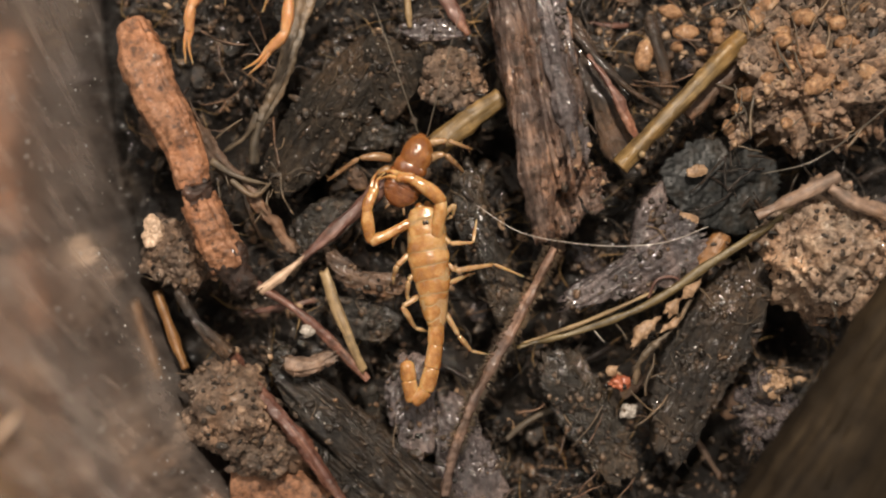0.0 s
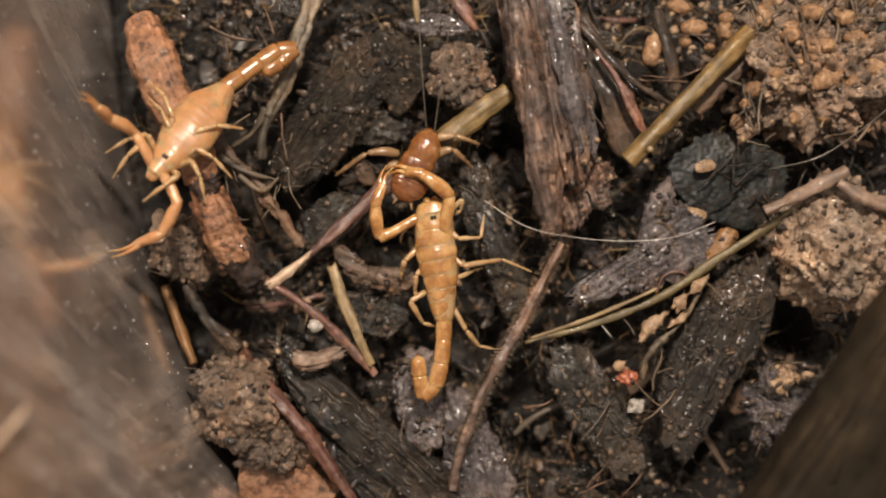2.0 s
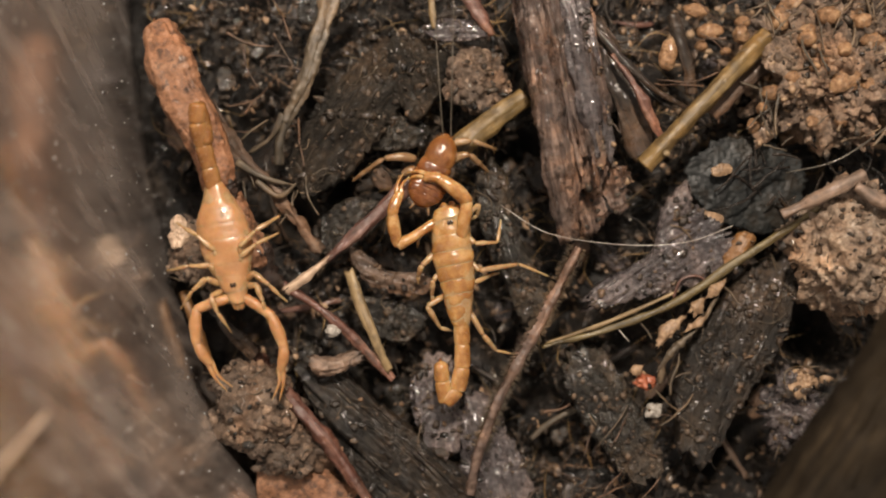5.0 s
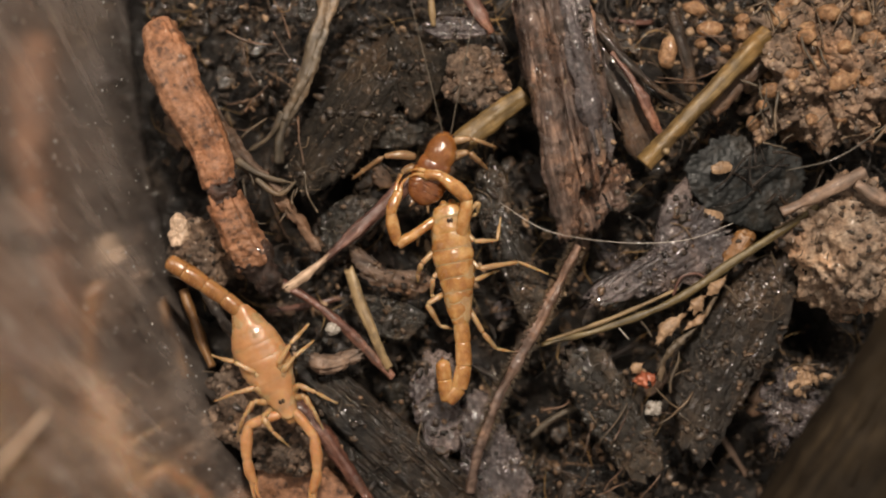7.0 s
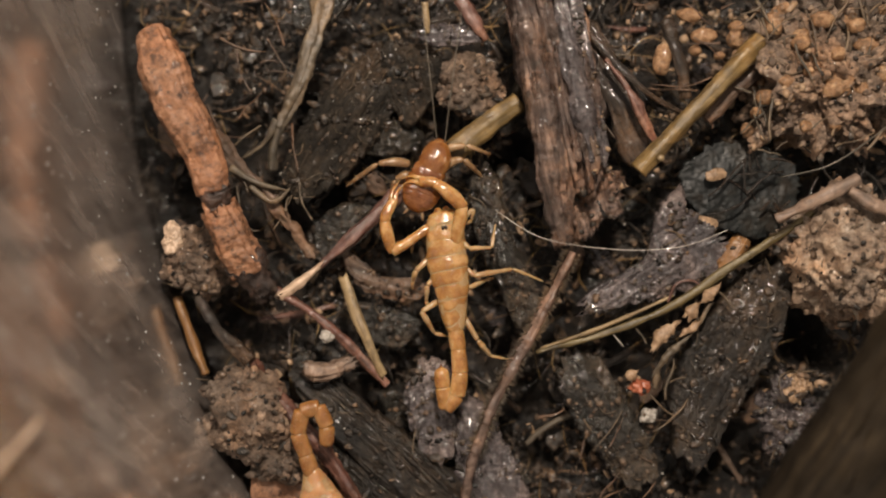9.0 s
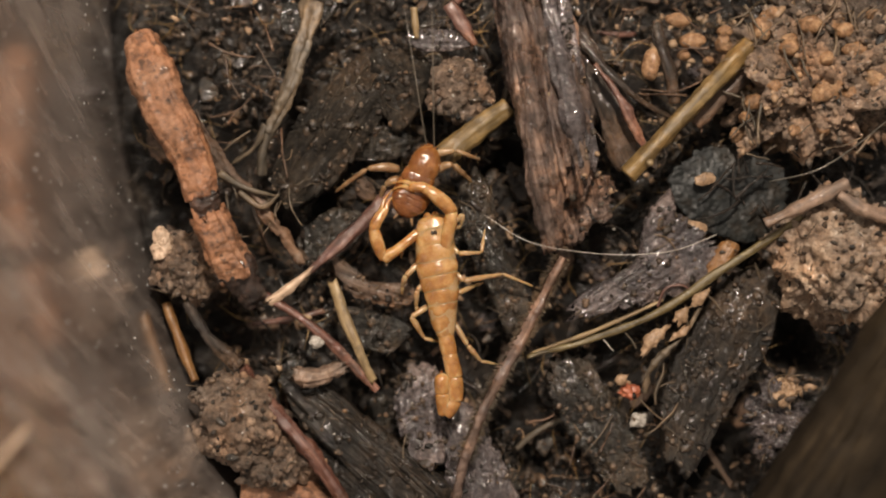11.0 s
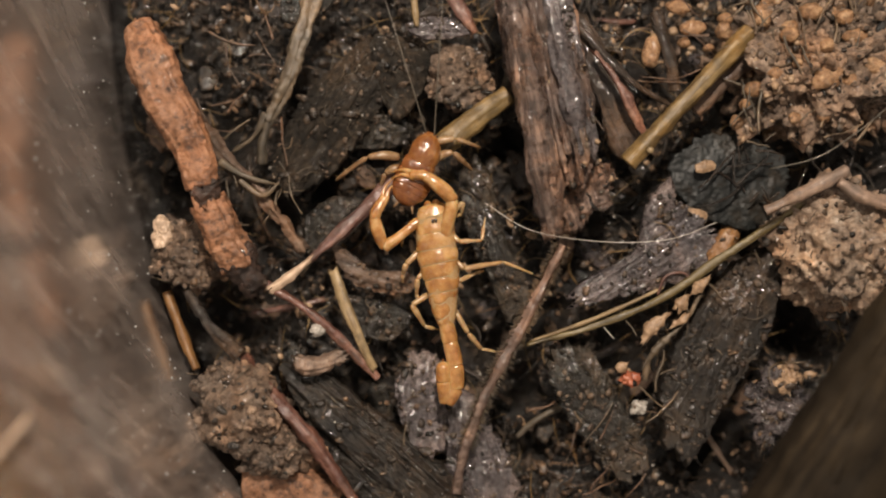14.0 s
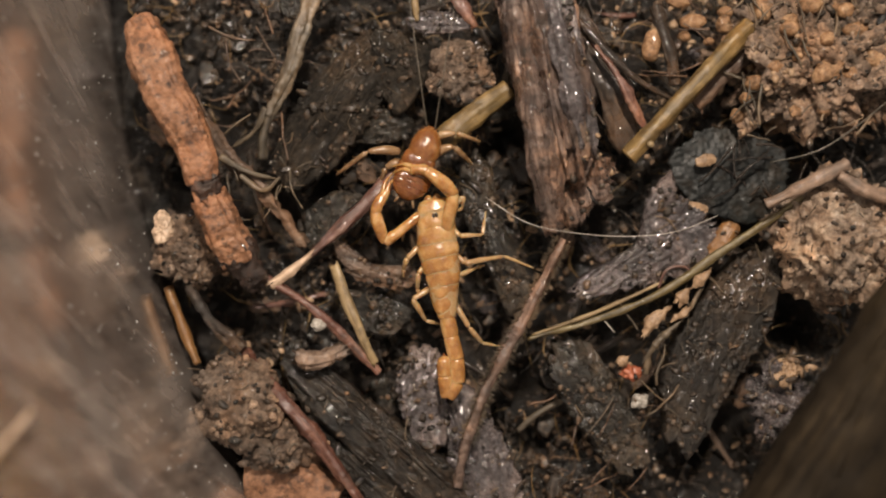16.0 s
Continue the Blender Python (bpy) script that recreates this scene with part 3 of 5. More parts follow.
strewn("pale_flakes", "small tan flakes and husks scattered over litter", 170, TAN_BIT, (0.25, 0.8), (1.0, 3.4), 25, "chip")
strewn("mineral_grains", "tiny pale mineral grains scattered over litter", 150, WHITE_BIT, (0.07, 0.2), (1.0, 3.2), 26, "crumb")
places, r = spots(46, 33, 4.0)
for x, y in places:
    l, a, w = r.uniform(3, 9), r.uniform(0, math.pi), r.uniform(0.35, 0.9)
    z = ground_height(x, y) + r.uniform(1.0, 2.2)
    dx, dy, bend = math.cos(a) * l / 2, math.sin(a) * l / 2, r.uniform(-0.15, 0.15)
    thing("twig", sweep([(x - dx, y - dy, z - r.uniform(0, 0.8)), (x - dy * bend, y + dx * bend, z), (x + dx, y + dy, z - r.uniform(0, 0.8))], [w * 0.8, w, w * 0.6], [w * 0.7], 26, 10, 0.12, 0.15, 2, r.uniform(0, 99), 0.3), r.choice((DARK_BARK, BROWN_BARK, DARK_BARK, RED_STEM, GREY_STEM)), "short broken twig in the bark litter", "twig", "short twigs")
places, r = spots(120, 21, 3.0)
for x, y in places:
    w = r.uniform(1.2, 2.6)
    thing("bark_chip", chip_mesh(r, x, y, ground_height(x, y) + r.uniform(0.7, 1.7), w * r.uniform(1.3, 2.4), w, 16), r.choice((DARK_BARK, PLATE_BARK, DARK_BARK, LITTER, BROWN_BARK, PURPLE_BARK)), "dark damp chip of broken bark", "bark chip", "bark chips")


def clod(label, cores, mat, crumbs, seed, group="soil clods", name="soil_clod"):
    """A clod: a rough core, and crumbs that cling to it."""
    ob = thing(name, joined(*cores), mat, label, "clod", group)
    r = random.Random(seed)
    pts = ob.data.vertices
    bits = []
    while len(bits) < crumbs:
        v = pts[r.randrange(len(pts))]
        if v.normal.z > -0.1:
            w = r.uniform(0.14, 0.5) ** 1.2
            bits.append(lump(v.co / MM + ob.location / MM, (w, w * r.uniform(0.7, 1.3), w * 0.8), 0.6, 1.0 / w, 2, r.uniform(0, 99), 0.3))
    tagged(part("crumb_crust", joined(*bits), mat, ob), kind="stuff")
    return ob


# ---- bark, sticks, stalks and clods ----
stick = thing("bark_stick", sweep([(-25.4, 19.2, 5), (-24.8, 17.7, 5.3), (-24.2, 15.8, 5.6), (-22.8, 12.6, 6), (-21.1, 9.4, 5.8), (-19.6, 5.1, 5.4)], [2.3, 3.3, 4.05, 3.7, 3.45, 3.4, 3.3, 3.1, 2.75], [2.2, 3.2, 3.4, 3.2, 3.0, 2.8], 170, 60, 0.28, 0.2, 2.9, 3.0, 0.6, 0.5), ORANGE_BARK,
              "orange-brown bark stick with a cracked dark joint", "stick")
part("joint", sweep([(-19.95, 5.3, 5.4), (-19.35, 3.9, 5.3)], [2.6, 2.25, 2.6], [2.7, 2.4, 2.7], 24, 36, 0.9, 0.5, 2.2, 8.0, 0.6), CHAR, stick, "charred black ring round the stick")
part("broken_end", sweep([(-19.38, 4.08, 5.4), (-18.31, 1.48, 5), (-17.11, -1.15, 4.2)], [2.75, 3.0, 3.1, 2.9], [2.8, 3.0, 2.6], 80, 56, 0.4, 0.25, 2.5, 5.0, 0.8), ORANGE_BARK, stick)
part("frayed_tip", sweep([(-17.49, -0.34, 4.2), (-16.41, -2.37, 3.4), (-15.71, -3.95, 2.6)], [3.18, 3.08, 2.21, 1.25], [2.6, 2.0, 1.0], 24, 22, 0.6, 0.45, 2.3, 6.0, 1.0), CHAR, stick, "dark reddish splintered tip")

thing("twig", sweep([(-22.28, 12.81, 2), (-19.02, 8.85, 2.4), (-16.11, 5.44, 2.2), (-11.82, 0.05, 1.2)], [0.7, 1.0, 1.2, 1.0, 0.6], [1.0, 1.1, 0.8], 110, 18, 0.5, 0.4, 2, 12, 0.5), BROWN_BARK, "dark brown twig lying beside the orange stick", "twig")
thing("root_fibre", joined(sweep([(-18.91, 7.58, 3), (-16.66, 6.34, 3.4), (-14.1, 5.66, 2.6)], [0.68, 0.49, 0.29], [0.4], 24, 8, 0.1, 0.1), sweep([(-17.21, 5.98, 3), (-15.23, 4.66, 3.2), (-13.75, 5.76, 3.4)], [0.49, 0.39, 0.24], [0.35], 24, 8, 0.1, 0.1)), GREY_STEM, "grey-brown root fibre over a twig", "fibre")
fork = thing("forked_stem", sweep([(-10.99, 22.62, 2), (-11.91, 18.59, 2.6), (-13.05, 14.6, 3.2), (-14.78, 10.99, 3)], [1.9, 1.3, 1.5, 1.5, 1.2], [0.7, 0.8, 0.7], 80, 22, 0.35, 0.45, 2, 21), GREY_STEM, "pale grey-brown forked dead stem", "stem")
part("branch", sweep([(-14.58, 11.47, 3), (-15.32, 9.32, 2.6), (-15.51, 7.51, 2)], [1.17, 0.87, 0.78, 0.97], [0.9, 0.7, 0.8], 24, 12, 0.15, 0.15, 2, 22), GREY_STEM, fork)
part("branch", sweep([(-14.87, 11.71, 3), (-16.05, 9.81, 2.6), (-17.96, 8.49, 2)], [0.87, 0.58, 0.29], [0.6, 0.4], 24, 10, 0.12, 0.12, 2, 23), GREY_STEM, fork)
thing("bark_plank", plate([(-6.2, 19.05), (-3.45, 17.3), (-5.2, 12.55), (-9.2, 7.05), (-13.2, 4.8), (-14.95, 7.05), (-12.7, 12.55), (-9.2, 16.55)], 0.4, 1.8, 0.6, 0.5, 31, n=64, ragged=0.8, ridge=0.4, ridge_dir=57), DIM_BARK, "dark brown damp bark plank", "bark")
thing("bark_flake", plate([(-13.7, 22.55), (-9.2, 22.8), (-9.7, 21.05), (-11.95, 19.8), (-13.95, 20.3)], 1.6, 0.7, 0.3, 0.4, 41), PLATE_BARK, "grey bark flake over a stem", "bark")
thing("bark_flake", plate([(-3.1, 19.45), (-1.2, 20.15), (1.8, 19.95), (3.3, 18.95), (0.8, 18.25), (-1.95, 18.35)], 2.6, 0.7, 0.3, 0.3, 43, ridge=0.2), PURPLE_BARK, "flat grey-brown oval bark flake", "bark")
thing("sliver", sweep([(-2.23, 21.84, 3.4), (-2.09, 20.33, 3.2), (-1.94, 19.2, 3)], [0.68, 0.58, 0.39], [0.5], 14, 8, 0.1, 0.1), PALE_STRAW, "small pale straw sliver", "sliver")
thing("sliver", sweep([(0.68, 22.16, 3), (1.99, 20.37, 3), (3.12, 18.79, 2.6)], [1.17, 1.26, 0.58], [0.9], 20, 10, 0.2, 0.2), RED_STEM, "reddish brown bark sliver", "sliver")
clod("tan crumbly soil clod among dark bark", [lump((1.54, 15.04, 0.8), (2.5, 2.6, 2.0), 0.4, 0.5, 5, 44, 0.3)], CLOD, 130, 5)
thing("bark_flake", plate([(-5.7, 19.05), (-1.95, 18.55), (-0.7, 16.05), (-3.2, 11.55), (-4.7, 12.55), (-6.2, 16.55)], 0.6, 1.4, 0.3, 0.6, 45, ridge=0.3, ridge_dir=110), DIM_BARK, "dark brown ribbed bark flake", "bark")
thing("bark_flake", plate([(-9.2, 11.3), (-4.7, 12.05), (-2.2, 10.8), (-4.2, 9.05), (-8.2, 9.3)], -0.6, 1.2, 0.3, 0.7, 46), PLATE_BARK, "grey flake of wet bark", "bark")
thing("bark_flake", plate([(-12.2, 3.05), (-9.2, 4.8), (-6.2, 3.55), (-8.7, 0.55), (-11.7, -0.45)], -0.8, 1.2, 0.3, 0.7, 47), PLATE_BARK, "grey wet bark flake under a straw", "bark")

log = thing("bark_log", sweep([(7.6, 23.27, 3.5), (8.9, 16.9, 4), (10.2, 10.64, 3.9), (10.6, 5.6, 3.0)], [5.9, 6.2, 6.4, 6.2, 5.2, 3.8], [4.6, 5.4, 4.8, 3.4], 170, 130, 0.22, 0.8, 2.4, 51, 1.6), LOG_BARK,
            "thick dark fibrous bark log, wet and split lengthwise", "log")
part("bark_ridge", sweep([(5.6, 22.6, 6.1), (6.9, 16.2, 6.7), (8.05, 10.2, 6.4), (8.95, 4.2, 5.0), (9.5, 1.2, 3.4)], [1.7, 2.1, 2.3, 2.2, 1.3], [1.8, 2.2, 2.0, 1.2], 150, 34, 0.3, 0.5, 2.6, 152, 0.8), LOG_BARK, log, "long pinkish brown ridge")
part("bark_ridge", sweep([(8.9, 22.6, 6.6), (9.9, 16.6, 7.0), (11.0, 11.6, 6.6), (12.0, 8.0, 5.6)], [1.3, 1.5, 1.6, 0.9], [1.5, 1.8, 1.4], 110, 28, 0.3, 0.45, 2.4, 153, 0.8), PURPLE_BARK, log, "purple-grey ridge")
part("wood_flake", plate([(10.7, 10.8), (11.9, 10.6), (12.5, 8.2), (12.3, 6.8), (11.4, 7.6)], 6.5, 0.5, 0.15, 0.2, 154, (0.0, 0.1), n=36, ragged=0.8, ridge=0.1, ridge_dir=-72), BROWN_BARK, log, "pinkish torn flake")
part("splinter", sweep([(8.2, 11.83, 6.2), (8.93, 6.7, 5.4), (9.71, 1.01, 3.6)], [1.72, 2.38, 2.67, 2.1, 1.24], [1.6, 1.8, 1.2], 44, 16, 0.3, 0.35, 2.3, 52, 0.6), LOG_BARK, log, "long reddish splinter")
part("splinter", sweep([(8.95, 14.1, 6.8), (9.67, 11.78, 6.6), (10.41, 10.18, 6.2)], [0.47, 0.57, 0.28], [0.5], 16, 8, 0.1, 0.1), PALE_STRAW, log, "pale torn splinter")
part("torn_end", plate([(9.92, 8.23), (14.25, 7.51), (15.21, 5.34), (13.29, 2.7), (10.88, 1.97), (9.68, 4.86)], 2.4, 2.2, 0.5, 1.0, 53, (0, 0.12), ragged=2.0, ridge=0.8, ridge_dir=-75), LOG_BARK, log, "frayed dark end")
for off, start, end, width, high in ((-30, 0.0, 0.8, 16, 6.4), (-18, 0.1, 1.0, 14, 6.9), (-6, 0.0, 0.9, 18, 7.0), (6, 0.25, 1.05, 14, 6.9), (17, 0.05, 0.85, 15, 6.6), (44, 0.0, 0.6, 14, 5.0)):
    def on_log(f):
        return 7.75 + 3.61 * f + off * 0.048, 23.16 - 16.85 * f, high - 0.6 * f
    part("bark_ridge", sweep([on_log(start), on_log((start * 2 + end) / 3), on_log((start + end * 2) / 3), on_log(end)], [width * 0.03, width * 0.048, width * 0.048, width * 0.02], [0.8, 1.3, 1.2, 0.6], 70, 16, 0.35, 0.3, 2, off, 0.5), LOG_BARK, log)
part("bark_skin", plate([(9.49, 22.24), (10.76, 22.24), (12.09, 15.63), (13.41, 9.02), (12.56, 7.37), (11.24, 11.38), (10.2, 16.57)], 5.9, 0.9, 0.4, 0.35, 59, (-0.25, 0.0), n=60, ragged=0.8, ridge=0.35, ridge_dir=-77), PURPLE_BARK, log, "purple-grey strip of bark skin")
thing("bark_strip", sweep([(11.62, 20.24, 1.6), (14.55, 14.31, 1.8), (16.58, 8.44, 1.4)], [1.96, 2.94, 2.94, 1.96], [1.2], 40, 20, 0.35, 0.3, 2.6, 55, 0.6), DARK_BARK, "dark ribbed bark strip", "bark")
thing("sliver", sweep([(13.19, 16.8, 4), (14.67, 14.91, 4.4), (16.18, 12.32, 4), (17.63, 9.64, 3.4)], [0.39, 0.82, 0.87, 0.58], [0.7, 0.8, 0.5], 46, 12, 0.25, 0.25, 2, 56, 0.5), RED_STEM, "red-brown bark sliver with a pale split", "sliver")
thing("dry_twig", sweep([(12, 19.32, 2.6), (14.87, 16.09, 3), (17.79, 13.66, 3), (20.58, 12.27, 2.4)], [0.58, 0.68, 0.58, 0.39], [0.6], 34, 8, 0.15, 0.1, 2, 57), DARK_BARK, "thin dark dry twig", "twig")
thing("dry_twig", sweep([(18.7, 20.66, 2), (19.85, 17.16, 2.4), (20.41, 13.79, 2)], [1.08, 1.28, 0.88], [1.0], 30, 10, 0.2, 0.2, 2, 58), DARK_BARK, "thin dark dry twig", "twig")
straw = thing("straw_stalk", sweep([(15.92, 7.29, 5), (19.28, 11.07, 5.4), (22.75, 14.7, 5.2), (26.37, 18.48, 4.6)], [1.62, 1.48, 1.48, 1.57, 1.72], [1.5, 1.4, 1.4], 90, 20, 0.15, 0.16, 2, 61), STRAW, "thick olive straw stalk with a cut end", "straw")
part("bud_scar", lump((17.61, 8.36, 6), (0.32, 0.32, 0.25), 0.2, 1.0, 2, 4), PALE_STRAW, straw, "small pale knot")
thing("straw_stalk", sweep([(21.92, 11.91, 3), (24.55, 14.6, 3.2), (27.27, 17.06, 3)], [1.46, 1.56, 1.26], [1.2], 40, 14, 0.2, 0.15, 2, 62), BROWN_BARK, "brown weathered stalk under the thick straw", "straw")
leaf = plate([(19.8, 7.05), (22.55, 9.8), (27.3, 10.05), (30.8, 7.05), (29.3, 2.55), (25.3, 1.95), (21.55, 4.05)], 0.5, 0.6, 0.5, 0.30, 63, (-0.12, 0.05), n=70, ragged=0.6, ridge=0.05, ridge_dir=-35)
dead_leaf = thing("dead_leaf", leaf, SLATE, "blackened blue-grey leaf, crumpled and damp", "leaf")
part("torn_lobe", plate([(21.92, 7.34), (23.23, 7.73), (24.11, 7.24), (23.23, 6.66), (22.16, 6.66)], 2.4, 0.3, 0.2, 0.3, 68, n=24, ragged=1.5), TAN_BIT, dead_leaf, "tan torn lobe")
thing("bark_plate", plate([(19.55, 5.8), (22.05, 2.8), (24.3, 1.3), (22.55, -2.45), (17.3, -3.7), (10.8, -4.95), (12.8, -2.45), (16.8, 0.05), (17.8, 4.05)], 3.2, 2.0, 0.6, 0.7, 64, (0.0, 0.10), n=60, ragged=1.2, ridge=0.35, ridge_dir=35), PURPLE_BARK, "dark purple-grey wet bark plate, speckled", "bark")
thing("bark_flake", plate([(20.8, 3.8), (23.05, 3.3), (22.8, 2.05), (21.55, 2.15)], 2.4, 0.4, 0.3, 0.2, 65), TAN_BIT, "small tan bark flake", "bark")
blade = thing("grass_blade", sweep([(7.53, -8.26, 2.4), (13.42, -6.51, 3), (19.17, -4.07, 3.4), (24.41, -0.43, 3.8), (29.01, 2.68, 4.6), (34.04, 6.42, 6)], [0.29, 0.58, 0.73, 0.78, 0.63, 0.44], [0.4, 0.5, 0.4], 80, 10, 0.1, 0.1, 2.2, 66), BLADE, "long curved olive grass blade", "grass")
part("strand", sweep([(7.9, -7.95, 2), (13.44, -5.89, 2.8), (19.21, -3.25, 3.2)], [0.29, 0.42, 0.32], [0.35], 40, 8, 0.06, 0.05), PALE_STRAW, blade, "yellow split strand")
thing("husk", plate([(22.89, -0.34), (24.21, 1.75), (25.66, 1.41), (25.08, -0.19), (23.53, -1.41)], 3.4, 0.4, 0.5, 0.2, 67, ridge=0.15, ridge_dir=60), OCHRE, "split yellow straw husk", "husk")
thing("bark_plank", plate([(25.81, -1.03), (28.85, -0.2), (29.64, -1.91), (29, -6.82), (25.32, -12.71), (22.13, -18.11), (19.92, -17.13), (19.68, -10.75), (22.38, -5.35)], 1.8, 2.6, 0.25, 0.5, 71, n=72, ragged=0.8, ridge=0.14, ridge_dir=65), BLACK_BARK, "wide dark damp bark plank", "bark")
thing("bark_plank", plate([(9.05, -9.95), (10.8, -7.95), (13.8, -9.45), (16.3, -13.95), (18.3, -17.95), (16.3, -20.45), (13.3, -17.45), (10.8, -13.95)], 1.0, 1.6, 0.6, 0.6, 72, n=60, ragged=1.1, ridge=0.18, ridge_dir=-60), PLATE_BARK, "dark grey damp bark plank", "bark")
thing("curled_leaf", plate([(26.3, -12.45), (28.05, -9.95), (30.55, -10.7), (32.05, -13.45), (30.3, -15.95), (27.3, -16.95)], 2.8, 0.7, 0.9, 1.9, 73, n=60, ragged=2.6, ridge=0.5, ridge_dir=-30), PURPLE_BARK, "small curled dark leaf with a tan rim", "leaf")
thing("bark_flake", plate([(28.05, -10.45), (29.55, -9.7), (30.55, -10.7), (29.8, -12.45), (28.55, -11.7)], 4.0, 0.5, 0.3, 0.9, 74, ragged=3.0), TAN_BIT, "tan torn bark flake", "bark")
thing("red_chip", lump((16.49, -11.17, 2.6), (1.0, 0.6, 0.5), 0.8, 0.9, 4, 75), RED_BIT, "brick-red chip on dark bark", "chip")
thing("quartz_grain", lump((17.34, -13.76, 2.2), (0.7, 0.75, 0.5), 0.8, 0.9, 4, 76), WHITE_BIT, "pale grey quartz grain", "grain", "pale grains")
thing("quartz_grain", lump((-10.6, -7.0, 3.2), (0.6, 0.45, 0.4), 0.7, 0.9, 4, 77), WHITE_BIT, "pale grey quartz grain", "grain", "pale grains")
thing("bark_flake", plate([(15.7, -9.95), (16.7, -10.45), (16.9, -11.35), (16.05, -11.35)], 2.0, 0.3, 0.3, 0.2, 78), TAN_BIT, "small tan bark flake", "bark")
thing("sliver", sweep([(17.48, -7.8, 3.4), (18.25, -6.71, 3.7), (19.52, -5.41, 3.6)], [0.58, 0.87, 0.58], [0.6], 30, 12, 0.5, 0.2, 2, 5, 0.5), TAN_BIT, "short tan wood sliver", "sliver")
for a, b in (((17.78, -7.3, 3.6), (18.72, -6.03, 3.8)), ((20.31, -5.16, 3.8), (21.28, -3.9, 4)), ((19.64, -6.72, 3.5), (21.13, -5.55, 3.8)), ((21.47, -3.8, 4), (22.97, -2.35, 4.2)), ((15.36, -10.4, 3), (16.2, -9.65, 3.2))):
    thing("sliver", sweep([a, tuple((p + q) / 2 + 0.15 for p, q in zip(a, b)), b], [0.3, 0.75, 0.5, 0.25], [0.4, 0.5, 0.3], 30, 12, 0.45, 0.2, 2, a[0], 0.4), TAN_BIT, "short tan wood sliver on dark bark", "sliver", "tan slivers")
thing("root_fibre", sweep([(17.79, -11.29, 2.4), (18.28, -8.94, 3), (20.87, -6.25, 3.4), (22.28, -3.82, 3.6)], [0.39, 0.44, 0.39, 0.24], [0.4], 60, 8, 0.4, 0.1, 2, 79), GREY_STEM, "brown root fibre along a plank", "fibre")
thing("root_fibre", sweep([(18.73, -3.83, 3.2), (19.38, -2.27, 3.6), (20.83, -1.98, 3.6), (21.84, -2.86, 3.4)], [0.24, 0.29, 0.19], [0.25], 30, 6), RED_STEM, "fine reddish root curl", "fibre")

stem = thing("hairy_stem", sweep([(10.34, 0.43, 5.5), (6.96, -6.39, 5), (4.04, -11.96, 4.2), (2.24, -16.96, 3), (1.38, -21.13, 1.6)], [0.65, 0.88, 0.98, 0.95, 0.95, 0.9], [0.85, 0.9, 0.85], 240, 18, 0.24, 0.15, 2, 81), STEM_SKIN, "reddish brown hairy stem lying slantwise", "stem")


def stem_hairs():
    r = random.Random(8)
    line, _ = spline([(10.34, 0.43, 5.5), (6.96, -6.39, 5), (4.04, -11.96, 4.2), (2.24, -16.96, 3)], 160)
    out = []
    for i in range(1, 159):
        for side in (-1, 1):
            for _ in range(2):
                a = (line[i + 1] - line[i - 1]).normalized()
                s = a.cross(Vector((0, 0, 1))).normalized() * side
                u = Vector((0, 0, r.uniform(-0.3, 0.9)))
                d = (s + u + a * r.uniform(-0.3, 0.6)).normalized()
                p = line[i] + d * 0.45
                out.append(sweep([p, p + d * r.uniform(0.25, 0.6)], [0.12, 0.04], [0.12, 0.04], 3, 4))
    return joined(*out)


tagged(part("stem_hairs", stem_hairs(), GREY_STEM, stem, "short stiff pale hairs"), kind="stuff")

long_straw = thing("straw_stalk", sweep([(5.92, 13.49, 2.4), (2.24, 10.64, 3), (-1.16, 7.81, 3.2)], [1.7, 2.1, 2.1, 1.9], [1.4, 1.6, 1.4], 80, 24, 0.12, 0.2, 2, 91), STRAW, "tapering straw, yellow to red-brown with a pale tip", "straw")
part("red_length", sweep([(-0.92, 8, 3.2), (-4.56, 5.19, 3.2), (-8.7, 1.31, 3), (-11.15, -0.83, 2.8)], [1.8, 1.6, 1.3, 1.0, 0.75], [1.3, 1.1, 0.75], 100, 18, 0.14, 0.2, 2, 92), RED_STEM, long_straw, "red-brown length")
part("pale_tip", sweep([(-10.8, -0.54, 2.9), (-12.83, -2.19, 3), (-14.71, -3.56, 2.8)], [0.72, 0.68, 0.85], [0.7, 0.7, 0.75], 40, 14, 0.15, 0.2, 2, 93, 0.6), BLEACHED, long_straw, "pale bleached tip")
thing("red_twig", sweep([(-15.35, -2.88, 2.4), (-11.88, -4.82, 2.8), (-8.73, -7.56, 2.6), (-5.35, -11.14, 2)], [0.88, 0.88, 0.78, 0.63], [0.8], 110, 14, 0.15, 0.15, 2, 94), PURPLE_TWIG, "thin red-brown fallen twig", "twig")
thing("red_twig", sweep([(-17.2, -9.3, 0.2), (-15.7, -11.4, 2.4), (-12.3, -14.72, 3.4), (-8.93, -19.11, 3.2), (-6.51, -22.8, 3)], [0.87, 1.12, 1.22, 1.17, 1.07], [1.1], 130, 18, 0.2, 0.3, 2, 95), PURPLE_TWIG, "purple-red ribbed twig beside the clod", "twig")
thing("straw_piece", sweep([(-9.17, -1.81, 2.6), (-7.99, -5.06, 2.8), (-6.77, -7.99, 2.8), (-5.67, -10.31, 2.4)], [0.92, 1.02, 0.87, 0.73], [0.7, 0.6], 40, 12, 0.12, 0.15, 2, 96, 0.3), PALE_STRAW, "short pale straw piece", "straw")
thing("bark_flake", plate([(-9.6, 0.45), (-7.95, 0.05), (-6.2, -1.7), (-2.45, -1.95), (-2.45, -3.7), (-6.2, -3.55), (-8.7, -1.95)], 1.4, 0.9, 0.4, 0.5, 97, ragged=1.2, ridge=0.3, ridge_dir=-20), BROWN_BARK, "torn mid-brown bark flake", "bark")
